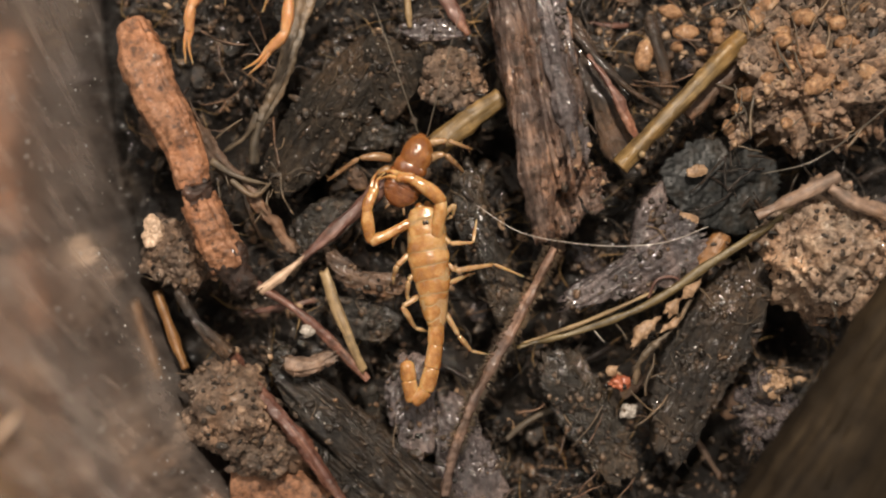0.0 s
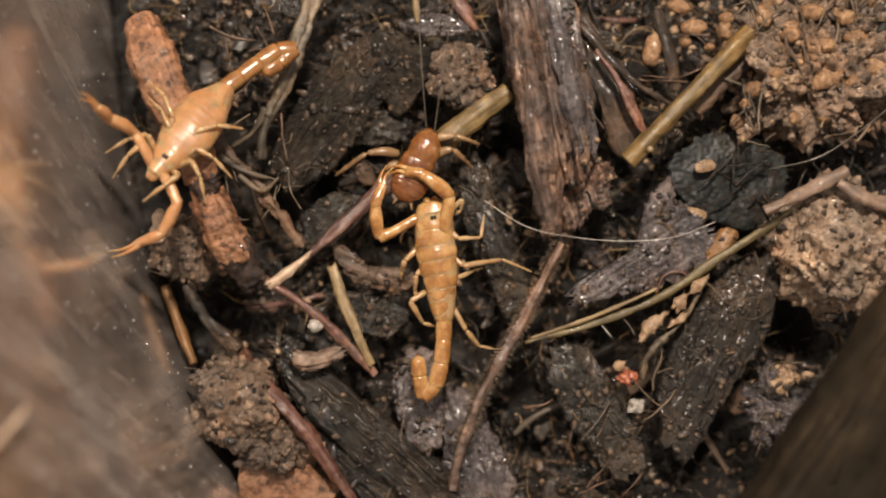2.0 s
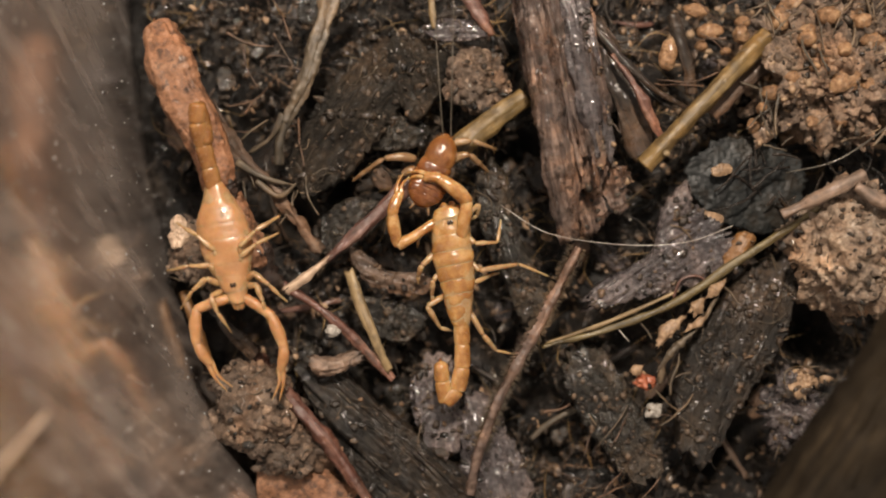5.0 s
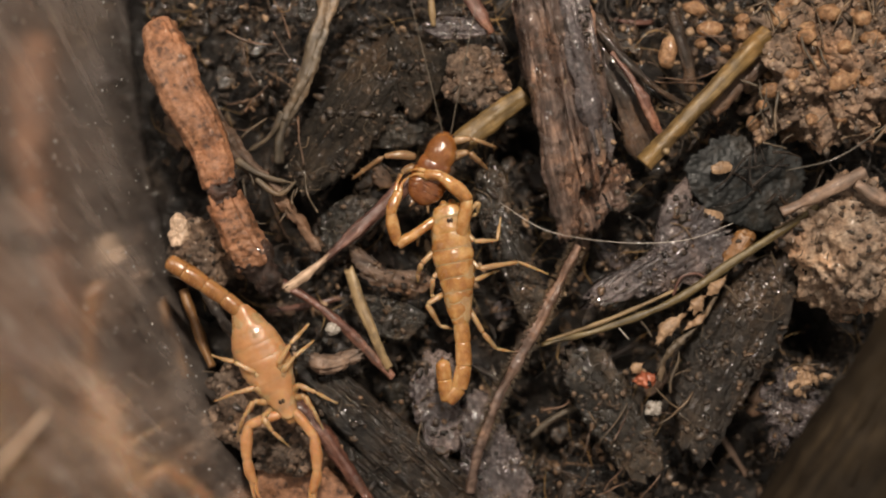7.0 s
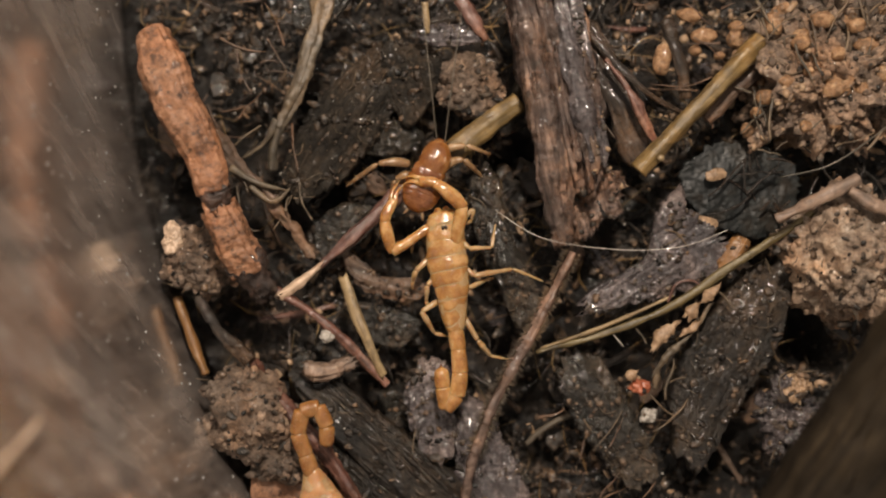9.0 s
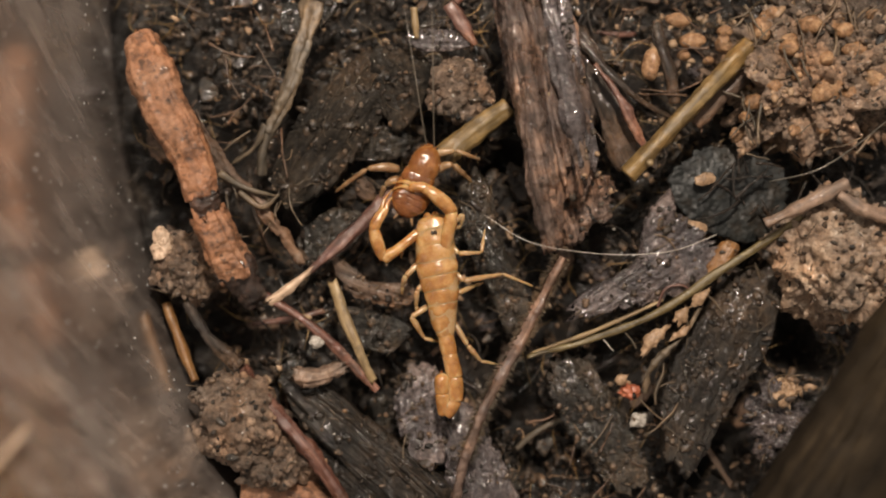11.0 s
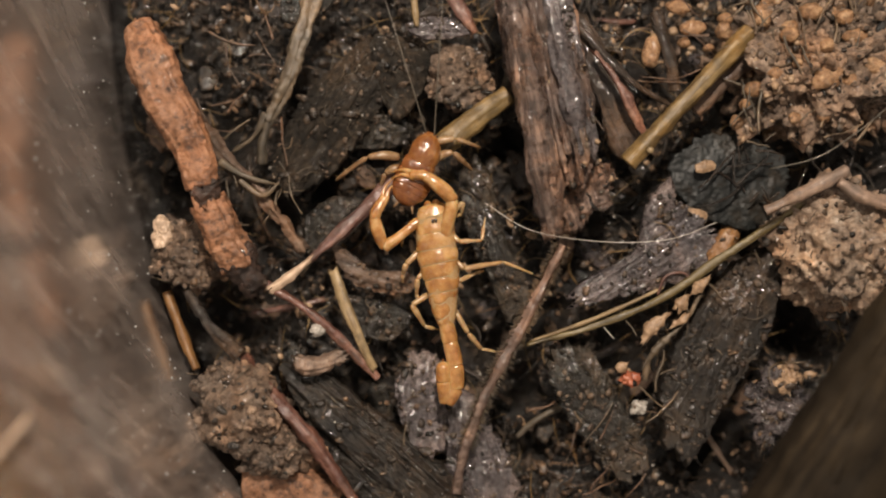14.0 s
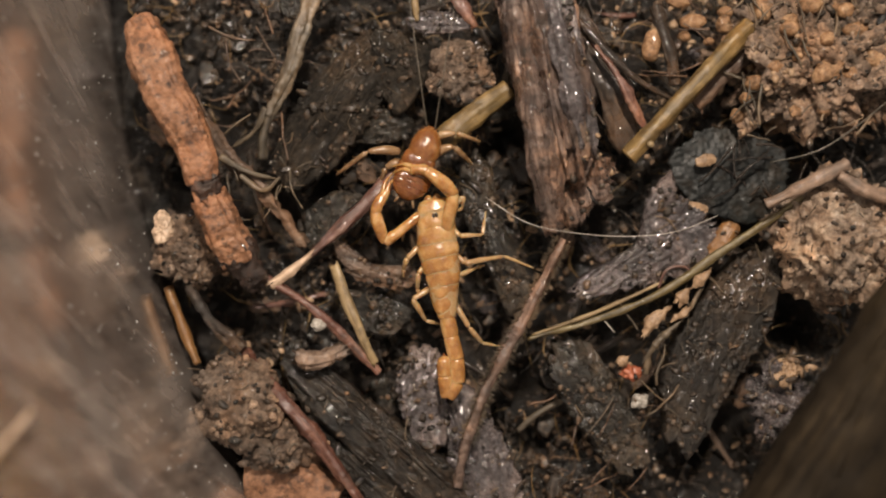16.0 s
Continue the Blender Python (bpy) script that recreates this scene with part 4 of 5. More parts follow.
thing("bark_flake", plate([(-8.45, -3.95), (-5.2, -4.45), (-2.45, -5.95), (-4.2, -7.95), (-7.2, -7.45)], -0.4, 1.0, 0.3, 0.6, 98), PLATE_BARK, "grey flake of damp bark", "bark")
thing("bark_piece", sweep([(-12.4, -9.7, 2.2), (-10.3, -9.9, 2.6), (-8.2, -9.0, 2.4)], [1.2, 1.9, 1.8, 1.2], [1.3, 1.6, 1.1], 70, 34, 0.5, 0.45, 2.2, 99, 0.7), ROOT_SKIN, "short rounded pinkish bark piece", "bark")
thing("wet_stick", sweep([(-24.55, -3.77, -2), (-23.29, -7.05, -1.6), (-21.7, -10.65, -1)], [0.81, 0.96, 0.96, 0.71], [1.1], 30, 12, 0.15, 0.1, 2, 101), OCHRE, "ochre stick leaning on the clear side", "stick")
thing("dark_stem", sweep([(-21.87, -3.5, 1.6), (-20.11, -6.34, 1.8), (-17.47, -9.23, 1.4)], [0.6, 0.9, 1.2], [0.8], 70, 16, 0.4, 0.3, 2, 102), DARK_BARK, "dark broken stem with a pale tip", "stem")
# added strip in place of the bright reflection of a straw in the side
thing("straw_piece", sweep([(-21.9, -11.4, 52.5), (-22.35, -10.4, 47.0), (-22.65, -9.1, 40.5)], [0.32, 0.4, 0.34], [0.28], 40, 10, 0.05, 0.1, 2, 131), BLEACHED, "pale straw added at the clear side for a straw's reflection", "straw")
clump = clod("olive-brown clod with a pale bud", [lump((-21.95, -0.45, 0), (3.0, 2.6, 2.2), 0.4, 0.5, 5, 103, 0.25)], CLOD, 130, 5)
part("bud", lump((-24.15, 1.5, 1.8), (0.85, 1.35, 0.9), 0.42, 0.9, 5, 104, 0.25), BLEACHED, clump, "cream-coloured bud")
clod("crumbly brown soil clod beside a red stem", [lump((-17.44, -13.76, 2.2), (3.7, 3.4, 2.8), 0.45, 0.4, 5, 105, 0.35), lump((-13.72, -17.16, 1.8), (2.8, 2.2, 2.2), 0.5, 0.5, 5, 106, 0.35)], CLOD, 260, 6)
thing("bark_piece", sweep([(-17.1, -20.83, 0.6), (-13.57, -20.85, 1), (-9.65, -23.07, 0.6)], [3.96, 5.45, 4.95], [2.4], 30, 22, 0.4, 0.2, 2.4, 107), ORANGE_BARK, "orange-brown rounded bark piece", "bark")
thing("bark_slab", plate([(-14.2, -9.95), (-10.45, -10.7), (-4.7, -14.95), (0.8, -19.45), (3.3, -23.45), (-3.2, -25.95), (-7.2, -21.45), (-11.2, -15.95)], 1.2, 2.4, 0.7, 0.4, 108, n=80, ragged=0.5, ridge=0.8, ridge_dir=-42), BLACK_BARK, "broad black ribbed bark slab", "bark")
thing("bark_plate", plate([(-2.45, -8.85), (0.05, -9.7), (0.55, -13.95), (0.2, -17.7), (-1.95, -17.7), (-3.95, -12.95)], 1.4, 1.6, 0.5, 0.6, 109, ragged=1.0, ridge=0.25, ridge_dir=95), PURPLE_BARK, "pinkish grey damp bark plate", "bark")
thing("bark_plate", plate([(0.8, -12.95), (2.55, -12.45), (4.8, -15.95), (7.3, -22.95), (2.3, -23.95), (0.55, -20.95)], 0.9, 1.6, 0.5, 0.7, 110, ragged=1.0, ridge=0.3, ridge_dir=110), PURPLE_BARK, "grey speckled damp bark plate", "bark")
thing("bark_plate", plate([(1.55, 7.05), (4.05, 7.55), (5.55, 2.05), (8.05, -3.95), (6.3, -6.45), (4.05, -1.95), (2.3, 2.05)], 0.4, 1.4, 0.5, 0.6, 111, ragged=0.9, ridge=0.3, ridge_dir=-65), PLATE_BARK, "long dark grey bark plate", "bark")
clod("pale sandy clod of pressed soil", [lump((34.07, 0.53, 3), (5.2, 5.3, 4.2), 0.32, 0.35, 6, 112, 0.28)], SANDY, 130, 5)
thing("root", sweep([(27.16, 3.15, 6.5), (30.08, 4.7, 7.4), (33.64, 6.58, 7.2)], [0.84, 1.03, 1.22, 0.75], [0.9], 36, 12, 0.25, 0.2, 2, 113), ROOT_SKIN, "pinkish brown root over a sandy clod", "root")
thing("root", sweep([(32.87, 5.54, 7.4), (34.67, 4.46, 7.6), (38.15, 3.41, 7)], [0.75, 1.22, 1.31], [1.0], 30, 12, 0.25, 0.2, 2, 114), ROOT_SKIN, "pinkish brown root over a sandy clod", "root")
grain_clod = clod("brown fibrous soil clod with orange granules", [lump((33.2, 16.0, 1.0), (7.3, 5.0, 4.4), 0.55, 0.42, 6, 115, 0.55), lump((37.45, 18.87, 0.8), (6.5, 6.5, 4.2), 0.5, 0.42, 6, 116, 0.5)], CLOD, 520, 7, "", "granular_clod")
for gx, gy, gz, ga, gb in ((32.63, 14.59, 6, 1.5, 1.3), (28.32, 13.78, 5, 1.0, 0.8), (26.71, 13.74, 4.6, 0.9, 0.7), (26, 12.44, 4.2, 0.5, 0.55), (34.72, 14.3, 5.4, 0.8, 0.6), (36.59, 15.59, 5.6, 1.2, 1.1), (31.28, 20.31, 5, 1.2, 0.9), (35.19, 18.09, 5.4, 1.1, 0.8), (29.55, 18.13, 5.2, 0.9, 0.7), (32.45, 17.17, 5.8, 0.8, 0.7), (34.07, 19.65, 5.2, 0.9, 0.7), (30.15, 15.69, 5.6, 0.6, 0.5), (32.47, 11.25, 5, 0.7, 0.6), (27.57, 20.39, 4.6, 1.1, 1.4)):
    part("granule", lump((gx, gy, gz - 0.3), (ga * 0.85, gb * 0.85, 0.75), 0.45, 0.6, 3, gx), GRANULE, grain_clod)
r = random.Random(78)
bits = []
while len(bits) < 420:
    v = grain_clod.data.vertices[r.randrange(len(grain_clod.data.vertices))]
    if v.normal.z > 0:
        w = r.uniform(0.12, 0.5) ** 1.15
        bits.append(lump((v.co + grain_clod.location) / MM, (w, w * r.uniform(0.7, 1.3), w * 0.9), 0.6, 1.0 / w, 2, r.uniform(0, 99), 0.3))
tagged(part("sandy_crust", joined(*bits), SANDY, grain_clod, "pale sandy crumbs"), kind="stuff")
r = random.Random(77)
for _ in range(70):
    v = grain_clod.data.vertices[r.randrange(len(grain_clod.data.vertices))]
    if v.normal.z > 0.2:
        w = r.uniform(0.25, 0.75)
        part("granule", lump((v.co + grain_clod.location) / MM, (w, w * r.uniform(0.7, 1.2), w * 0.8), 0.4, 0.8 / w, 3, w * 40), GRANULE, grain_clod)
for gx, gy, gz, ga, gb in ((22.17, 19.32, 1.8, 1.1, 0.8), (18.42, 17.09, 2.2, 0.9, 1.6), (21.23, 18.08, 1.6, 0.6, 0.5), (23.4, 17.55, 1.8, 0.6, 0.45), (20.7, 21.09, 1.8, 1.1, 0.7), (24.92, 20.15, 1.6, 0.7, 0.6)):
    thing("granule", lump((gx, gy, gz), (ga * 0.9, gb * 0.9, 0.65), 0.4, 0.6, 3, gx), GRANULE, "loose orange-brown granule on the litter", "granule", "loose granules")
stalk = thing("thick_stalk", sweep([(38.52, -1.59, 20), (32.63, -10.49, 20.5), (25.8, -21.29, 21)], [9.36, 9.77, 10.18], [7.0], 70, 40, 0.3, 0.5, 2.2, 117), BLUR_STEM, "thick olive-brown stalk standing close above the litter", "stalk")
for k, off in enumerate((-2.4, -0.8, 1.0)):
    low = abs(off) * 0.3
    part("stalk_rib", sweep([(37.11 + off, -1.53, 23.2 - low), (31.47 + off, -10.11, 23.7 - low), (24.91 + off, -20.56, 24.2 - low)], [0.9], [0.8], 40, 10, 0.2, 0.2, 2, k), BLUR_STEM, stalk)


def rootlets(name, label, lo, hi, count, z, mat, seed):
    """A tangle of short fine roots in one patch."""
    r, bits = random.Random(seed), []
    for _ in range(count):
        x, y, a, l = r.uniform(lo[0], hi[0]), r.uniform(lo[1], hi[1]), r.uniform(0, 6.283), r.uniform(1.0, 4.5)
        pts = [Vector((x, y, z + r.uniform(-1.2, 0.8)))]
        for _ in range(4):
            a += r.uniform(-0.3, 0.3)
            pts.append(pts[-1] + Vector((math.cos(a), math.sin(a), r.uniform(-0.2, 0.2))) * l / 4)
        w = r.uniform(0.09, 0.3)
        bits.append(sweep(pts, [w, w * 0.8, w * 0.4], [w], 14, 5, 0.06))
    return thing(name, joined(*bits), mat, label, "roots", kind="stuff")


rootlets("root_tangle", "tangle of fine tan roots over a clod", (25.3, 9.0), (39.2, 22.05), 64, 5.2, GREY_STEM, 1)
rootlets("root_tangle", "tangle of fine dark roots over a dead leaf", (25.0, 4.0), (33.5, 10.5), 22, 2.2, DARK_BARK, 7)
rootlets("root_tangle", "tangle of fine brown roots over dark bark", (11.3, 10.05), (23.8, 22.05), 16, 2.6, BROWN_BARK, 2)
rootlets("root_tangle", "tangle of fine tan roots along a plank", (14.8, -13.95), (23.8, -1.95), 10, 3.0, GREY_STEM, 3)
rootlets("root_tangle", "tangle of fine roots beside the orange stick", (-20.7, 0.55), (-12.2, 9.55), 14, 2.4, GREY_STEM, 4)
rootlets("root_tangle", "tangle of fine dark roots over soil", (-22.2, 10.05), (-12.2, 22.05), 14, 1.6, BROWN_BARK, 5)
rootlets("root_tangle", "tangle of fine dark roots over bark", (5.8, -22.05), (20.8, -13.95), 12, 1.6, BROWN_BARK, 6)
thing("hair", sweep([(3.81, 3.96, 5), (7.13, 1.84, 6), (10.67, 0.99, 6), (15.47, 0.62, 5.5), (19.83, 1, 5), (23.5, 2.35, 4.6)], [0.065], [0.065], 70, 5), HAIR, "fine pale hair curving over bark", "hair")
thing("hair", sweep([(27.3, 6.69, 7), (30.83, 7.54, 8), (34.07, 9.53, 8), (38.15, 12.67, 7)], [0.12], [0.12], 50, 5), DARK_HAIR, "fine dark loose hair", "hair")
thing("hair", sweep([(14.14, -6.66, 3), (14.57, -7.21, 3.4), (14.97, -7.63, 3)], [0.12], [0.12], 12, 5), HAIR, "short curved white hair", "hair")


# ---- fine debris, lying on whatever is under it ----
def settled(name, label, count, mat, lo, hi, size, seed, kind="crumb", clean=()):
    """Bits dropped straight down on the litter, past counting."""
    bpy.context.view_layer.update()
    bare = ("bud", "dead_leaf", "torn_lobe", "pale_tip", "hair", "straw", "granule", "stem_hairs", *clean)
    dg, r, meshes = bpy.context.evaluated_depsgraph_get(), random.Random(seed), []
    for _ in range(count):
        x, y = r.uniform(lo[0], hi[0]), r.uniform(lo[1], hi[1])
        if wall_gap(x, y) < 1.5:
            continue
        hit, place, normal, _, under, _ = scene.ray_cast(dg, Vector((x, y, 14)) * MM, Vector((0, 0, -1)))
        if not hit or normal.z < 0.25 or under.name.startswith(bare):
            continue
        z, w = place.z / MM, size[0] + (size[1] - size[0]) * r.random() ** 2.2
        if kind == "crumb":
            meshes.append(lump((x, y, z + 0.25 * w), (w, w * r.uniform(0.5, 1.4), w * 0.5), 0.7, 1.0 / w, 1, r.uniform(0, 99), 0.3))
        elif kind == "flake":
            meshes.append(chip_mesh(r, x, y, z + 0.15, w * r.uniform(1.4, 3.0), w, 5))
        else:
            a, l = r.uniform(0, 6.283), r.uniform(0.6, 3.2)
            ahead = Vector((math.cos(a), math.sin(a), 0))
            ahead = (ahead - normal * ahead.dot(normal)).normalized()
            side = normal.cross(ahead) * r.uniform(-0.35, 0.35) * l
            p = Vector((x, y, z)) + normal * w
            meshes.append(sweep([p - ahead * l / 2 + normal * r.uniform(0, 0.25) * l, p + side, p + ahead * l / 2 + normal * r.uniform(0, 0.3) * l], [w, w * 1.2, w * 0.4], [w], 8, 5, 0.05))
    return thing(name, joined(*meshes), mat, label, "litter", kind="stuff")


settled("fine_crumbs", "fine brown crumbs stuck to bark and sticks", 3800, CRUMB, (-34, -24), (42, 25), (0.05, 0.34), 61)
settled("dark_crumbs", "fine dark soil crumbs stuck to bark", 2200, LITTER, (-34, -24), (42, 25), (0.06, 0.42), 62, clean=("soil_clod", "crumb_crust", "sandy_crust", "granular_clod", "bark_stick", "broken_end"))
settled("tan_crumbs", "tan crumbs scattered beside the log", 260, TAN_BIT, (12, 6), (31, 23), (0.08, 0.40), 63)
settled("tan_flakes", "small tan flakes scattered beside the log", 70, TAN_BIT, (12, 8), (30, 23), (0.3, 0.9), 64, "flake")
settled("bark_flakelets", "small dark bark flakes lying over litter", 900, LITTER, (-34, -24), (42, 25), (0.25, 0.8), 65, "flake")
settled("fine_fibres", "fine brown fibres stuck to bark and clods", 700, GREY_STEM, (-34, -24), (42, 25), (0.05, 0.12), 66, "fibre")
settled("pale_specks", "tiny pale sand specks over bark", 420, WHITE_BIT, (-34, -24), (42, 25), (0.04, 0.12), 67)


# ---- animals ----
def bead(length, r0, r1, r2, flat=0.85, bumps=0.0, seed=0.0, n=14, m=12):
    """One limb or tail joint along its own +x, rounded at both ends, in mm."""
    return sweep([(0, 0, 0), (length / 2, 0, 0), (length, 0, 0)], [2 * r0, 2 * (r0 + r1) / 2 * 1.02, 2 * r1, 2 * (r1 + r2) / 2 * 1.02, 2 * r2], [2 * r0 * flat, 2 * r1 * flat, 2 * r2 * flat], n, m, bumps, 0, 2, seed, 0, min(r0, r2) * 0.9)


def tergite(x0, x1, y0, y1, w0, w1, h0, h1, seed):
    """One arched back plate of the trunk; its hind lip lies over the next one."""
    verts, faces = [], []
    n, m = 12, 36
    for i in range(n):
        s = i / (n - 1)
        x, yc = x0 + (x1 - x0) * s, y0 + (y1 - y0) * s
        lip = 0.972 + 0.028 * min(1, s / 0.35) + 0.012 * s - 0.03 * max(0, s - 0.8) / 0.2
        w, h = (w0 + (w1 - w0) * s) / 2 * lip, (h0 + (h1 - h0) * s) * lip
        for k in range(m):
            a = 2 * math.pi * k / m
            y, z = math.cos(a) * w, math.sin(a) * h * (0.62 if math.sin(a) > 0 else 0.5)
            q = Vector((x, y, z)) * (1 + 0.06 * noise.noise((x * 1.1 + seed * 0.3, y * 1.1, z * 1.1)) + 0.012 * noise.noise((x * 5, y * 5 + seed, z * 5)))
            verts.append(q + Vector((0, yc, 0)))
    for i in range(n - 1):
        for k in range(m):
            k2 = (k + 1) % m
            faces.append((i * m + k, (i + 1) * m + k, (i + 1) * m + k2, i * m + k2))
    c = len(verts)
    verts.append(Vector((x0, y0, 0)))
    faces += [(c, k, (k + 1) % m) for k in range(m)]
    return verts, faces, None


def limb_poses(start, lengths, angles):
    """Poses of the joints of a limb; angles are (yaw, lift) in degrees in the animal's space."""
    p, out = Vector(start), []
    for length, (yaw, lift) in zip(lengths, angles):
        m = Matrix.Translation(p * MM) @ Euler((0, radians(-lift), radians(yaw))).to_matrix().to_4x4()
        out.append(m)
        p = p + m.to_3x3() @ Vector((length, 0, 0))
    return out


TAIL = (1.7, 1.95, 1.95, 1.45, 1.7, 1.8)
FEEDER_ARMS = {1: (3.5, 2.5, 1.9), -1: (3.7, 3.0, 1.2)}
WALKER_ARMS = {1: (2.85, 2.75, 1.85), -1: (2.85, 2.75, 1.85)}
# outlines of the two trunks: place along, shift aside, width
FEEDER_LINE = ((4.5, -1.02, 2.75), (3.6, -0.98, 3.2), (2.4, -0.8, 3.45), (1.0, -0.63, 3.55), (-0.25, -0.57, 3.45), (-1.45, -0.55, 3.05), (-2.65, -0.42, 2.65), (-3.6, -0.28, 2.4), (-4.8, -0.2, 1.85), (-5.5, -0.1, 1.35))
WALKER_LINE = ((4.7, 0.1, 1.3), (3.8, 0.1, 1.95), (2.6, 0.1, 2.85), (1.6, 0.1, 3.6), (0.6, 0.1, 4.2), (-0.5, 0.05, 4.35), (-1.7, 0, 4.15), (-2.8, 0, 3.55), (-3.9, 0, 2.5), (-4.95, 0, 1.45))


def leg_mesh(root, line, s):
    """A thin leg of three joints through four points in its own space."""
    made = []
    for nm, (a, b), r0, r1 in zip(("leg", "shin", "foot"), zip(line, line[1:]), (0.29, 0.26, 0.19), (0.26, 0.20, 0.10)):
        a, b = Vector(a), Vector(b)
        middle = (a + b) / 2 + Vector((0, 0, 0.08))
        made.append(own(nm, sweep([a - (b - a) * 0.03, middle, b], [1.6 * r0 * s, 2 * r0 * s, 1.9 * r1 * s, 1.7 * r1 * s], [1.6 * r0 * s, 2 * r0 * s, 1.9 * r1 * s, 1.7 * r1 * s], 16, 9, 0.05, round_ends=0.05), LEG_SHELL, made[0] if made else root))
    return made[0]


def scorpion(name, label, line, arms, stout, finger, shell, legs=True):
    """A scorpion facing its own +x, its middle at the origin; joints rest straight until posed."""
    root = new(name)
    root.empty_display_size = 0.004
    tagged(root, label, "scorpion")
    s = 1.0
    bits = {"tail": [], "palp": {}, "leg": []}
    along, aside, widths = [p[0] for p in line][::-1], [p[1] for p in line][::-1], [p[2] for p in line][::-1]

    def at(x):
        w = float(np.interp(x, along, widths))
        return float(np.interp(x, along, aside)), w, 0.3 * w + 0.72

    def back(x0, x1, seed):
        (a, w0, h0), (b, w1, h1) = at(x0), at(x1)
        return tergite(x0, x1, a, b, w0, w1, h0, h1, seed)

    spots_along = [along[-1] + (along[0] - along[-1]) * k / 13 for k in range(14)]
    skin = sweep([(q, at(q)[0], 0.06 * at(q)[2]) for q in spots_along], [at(q)[1] * 0.955 for q in spots_along], [at(q)[2] * 1.065 for q in spots_along], 60, 36, 0.02, round_ends=0.15)
    own("belly", skin, LEG_SHELL, root, "pale skin between the back plates")
    front, hind = along[-1], along[0]
    y, w, h = at(front)
    own("carapace", joined(back(front, line[1][0] - 0.05, 1), back(line[1][0] + 0.12, line[2][0] - 0.12, 1), lump((front - 0.05, y, 0.02), (0.4, w * 0.47, 0.55), 0.05, 1.0, 3, 2)), shell, root)
    for i in range(2, len(line) - 1):
        lap = -0.1 if legs else 0.05
        own("back_plate", back(line[i][0] - lap, line[i + 1][0] + lap, i), shell, root)
    y, w, h = at(3.25)
    for side in (-1, 1):
        own("eye", lump((3.3, y + 0.13 * side, h * 0.6), (0.22, 0.15, 0.12), 0, 1, 2), EYE, root)
        yf, wf, _ = at(front)
        own("chelicera", bead(0.8, 0.3, 0.38, 0.2, 0.8), shell, root).matrix_basis = pose((front - 0.1) * MM, (yf + 0.3 * wf * side / 2) * MM, 0.1 * MM, 0, 12, -8 * side)
    for i, length in enumerate(TAIL):
        r = (0.68, 0.70, 0.70, 0.68, 0.66, 0.64)[i]
        if i < 5:
            bulge = [1.82 * r, 1.94 * r, 2.02 * r, 2.05 * r, 2.0 * r, (1.84 if i < 4 else 2.0) * r]
            bit = own("tail_joint", sweep([(-0.16, 0, 0), (length / 2, 0, 0), (length + 0.16, 0, 0)], bulge, bulge, 22, 18, 0.05, 0, 2.3, i, 0, 0.2), TAIL_SHELL if legs else shell, root)
        else:
            bulge = [2.0 * r, 2.05 * r, 2.05 * r, 1.9 * r, 1.5 * r]
            bit = own("sting_bulb", sweep([(-0.16, 0, 0), (length * 0.5, 0, 0.04), (length, 0, 0)], bulge, bulge, 22, 16, 0.05, round_ends=0.4), TAIL_SHELL if legs else shell, root)
            own("sting", sweep([(length * 0.8, 0, -0.1), (length * 1.0, 0, -0.2), (length * 1.1, 0, -0.55)], [0.5, 0.25, 0.05], [0.5, 0.25, 0.05], 14, 8), STING, bit, "dark curved sting")
        bits["tail"].append(bit)
    for side in (-1, 1):
        arm, k = [], stout[side]
        for nm, length, r0, r1, r2 in zip(("palp_upper_arm", "palp_forearm", "pincer"), arms[side], (0.30, 0.34, 0.31), (0.36, 0.43, 0.38), (0.38, 0.35, 0.32)):
            shape = [c * k for c in (1.9 * r0, 1.03 * (r0 + r1), 2.03 * r1, 1.02 * (r1 + r2), 1.95 * r2)]
            if k > 1.4 and not arm:
                shape = [1.12 * c for c in shape[::-1]]
            arm.append(own(nm, sweep([(-0.25, 0, 0), (length / 2, 0.1 * side, 0.08), (length + 0.25, 0, 0)], shape, shape, 26, 16, 0.12, 0, 2.2, length, round_ends=0.18 * k), shell, root))
        for d, nm in ((1, "fixed_finger"), (-1, "moving_finger")):
            a = arms[side][2]
            own(nm, sweep([(a - 0.1, 0.15 * d * k, 0), (a + finger * 0.45, (0.15 * d + 0.16 * side) * k, 0), (a + finger, 0.3 * d - 0.12 * side, -0.15)], [0.42 * k, 0.3 * k, 0.2, 0.07], [0.42 * k, 0.3 * k, 0.2, 0.07], 24, 9, round_ends=0.08), shell, arm[2])
        bits["palp"][side] = arm
    for side in (-1, 1):
        for i, (x, yaw, reach) in enumerate(((3.6, 42, 0.6), (3.0, 90, 0.72), (2.4, 146, 0.82), (1.8, 164, 1.05))):
            if not legs:
                break
            knee = [(0, 0, 0), (1.8 * reach, 0.5 * side, 0.7), (3.3 * reach, -0.5 * side, 0.2), (4.3 * reach, -2.0 * side, -1.3)]
            upper = leg_mesh(root, knee, 1.08)
            root_pose = (x * s, 1.1 * side * s, -0.25 * s, yaw * side, 22.0)
            upper.matrix_basis = pose(root_pose[0] * MM, root_pose[1] * MM, root_pose[2] * MM, 0, -root_pose[4], root_pose[3])
            bits["leg"].append((upper, root_pose, i, side))
    return root, bits


feeder, feeder_bits = scorpion("scorpion", "young amber scorpion gripping a captured cockroach nymph", FEEDER_LINE, FEEDER_ARMS, {1: 1.25, -1: 1.42}, 1.9, SHELL, False)
walker, walker_bits = scorpion("scorpion", "plump pale amber scorpion walking over the litter", WALKER_LINE, WALKER_ARMS, {1: 1.12, -1: 1.12}, 2.9, PALE_SHELL, True)


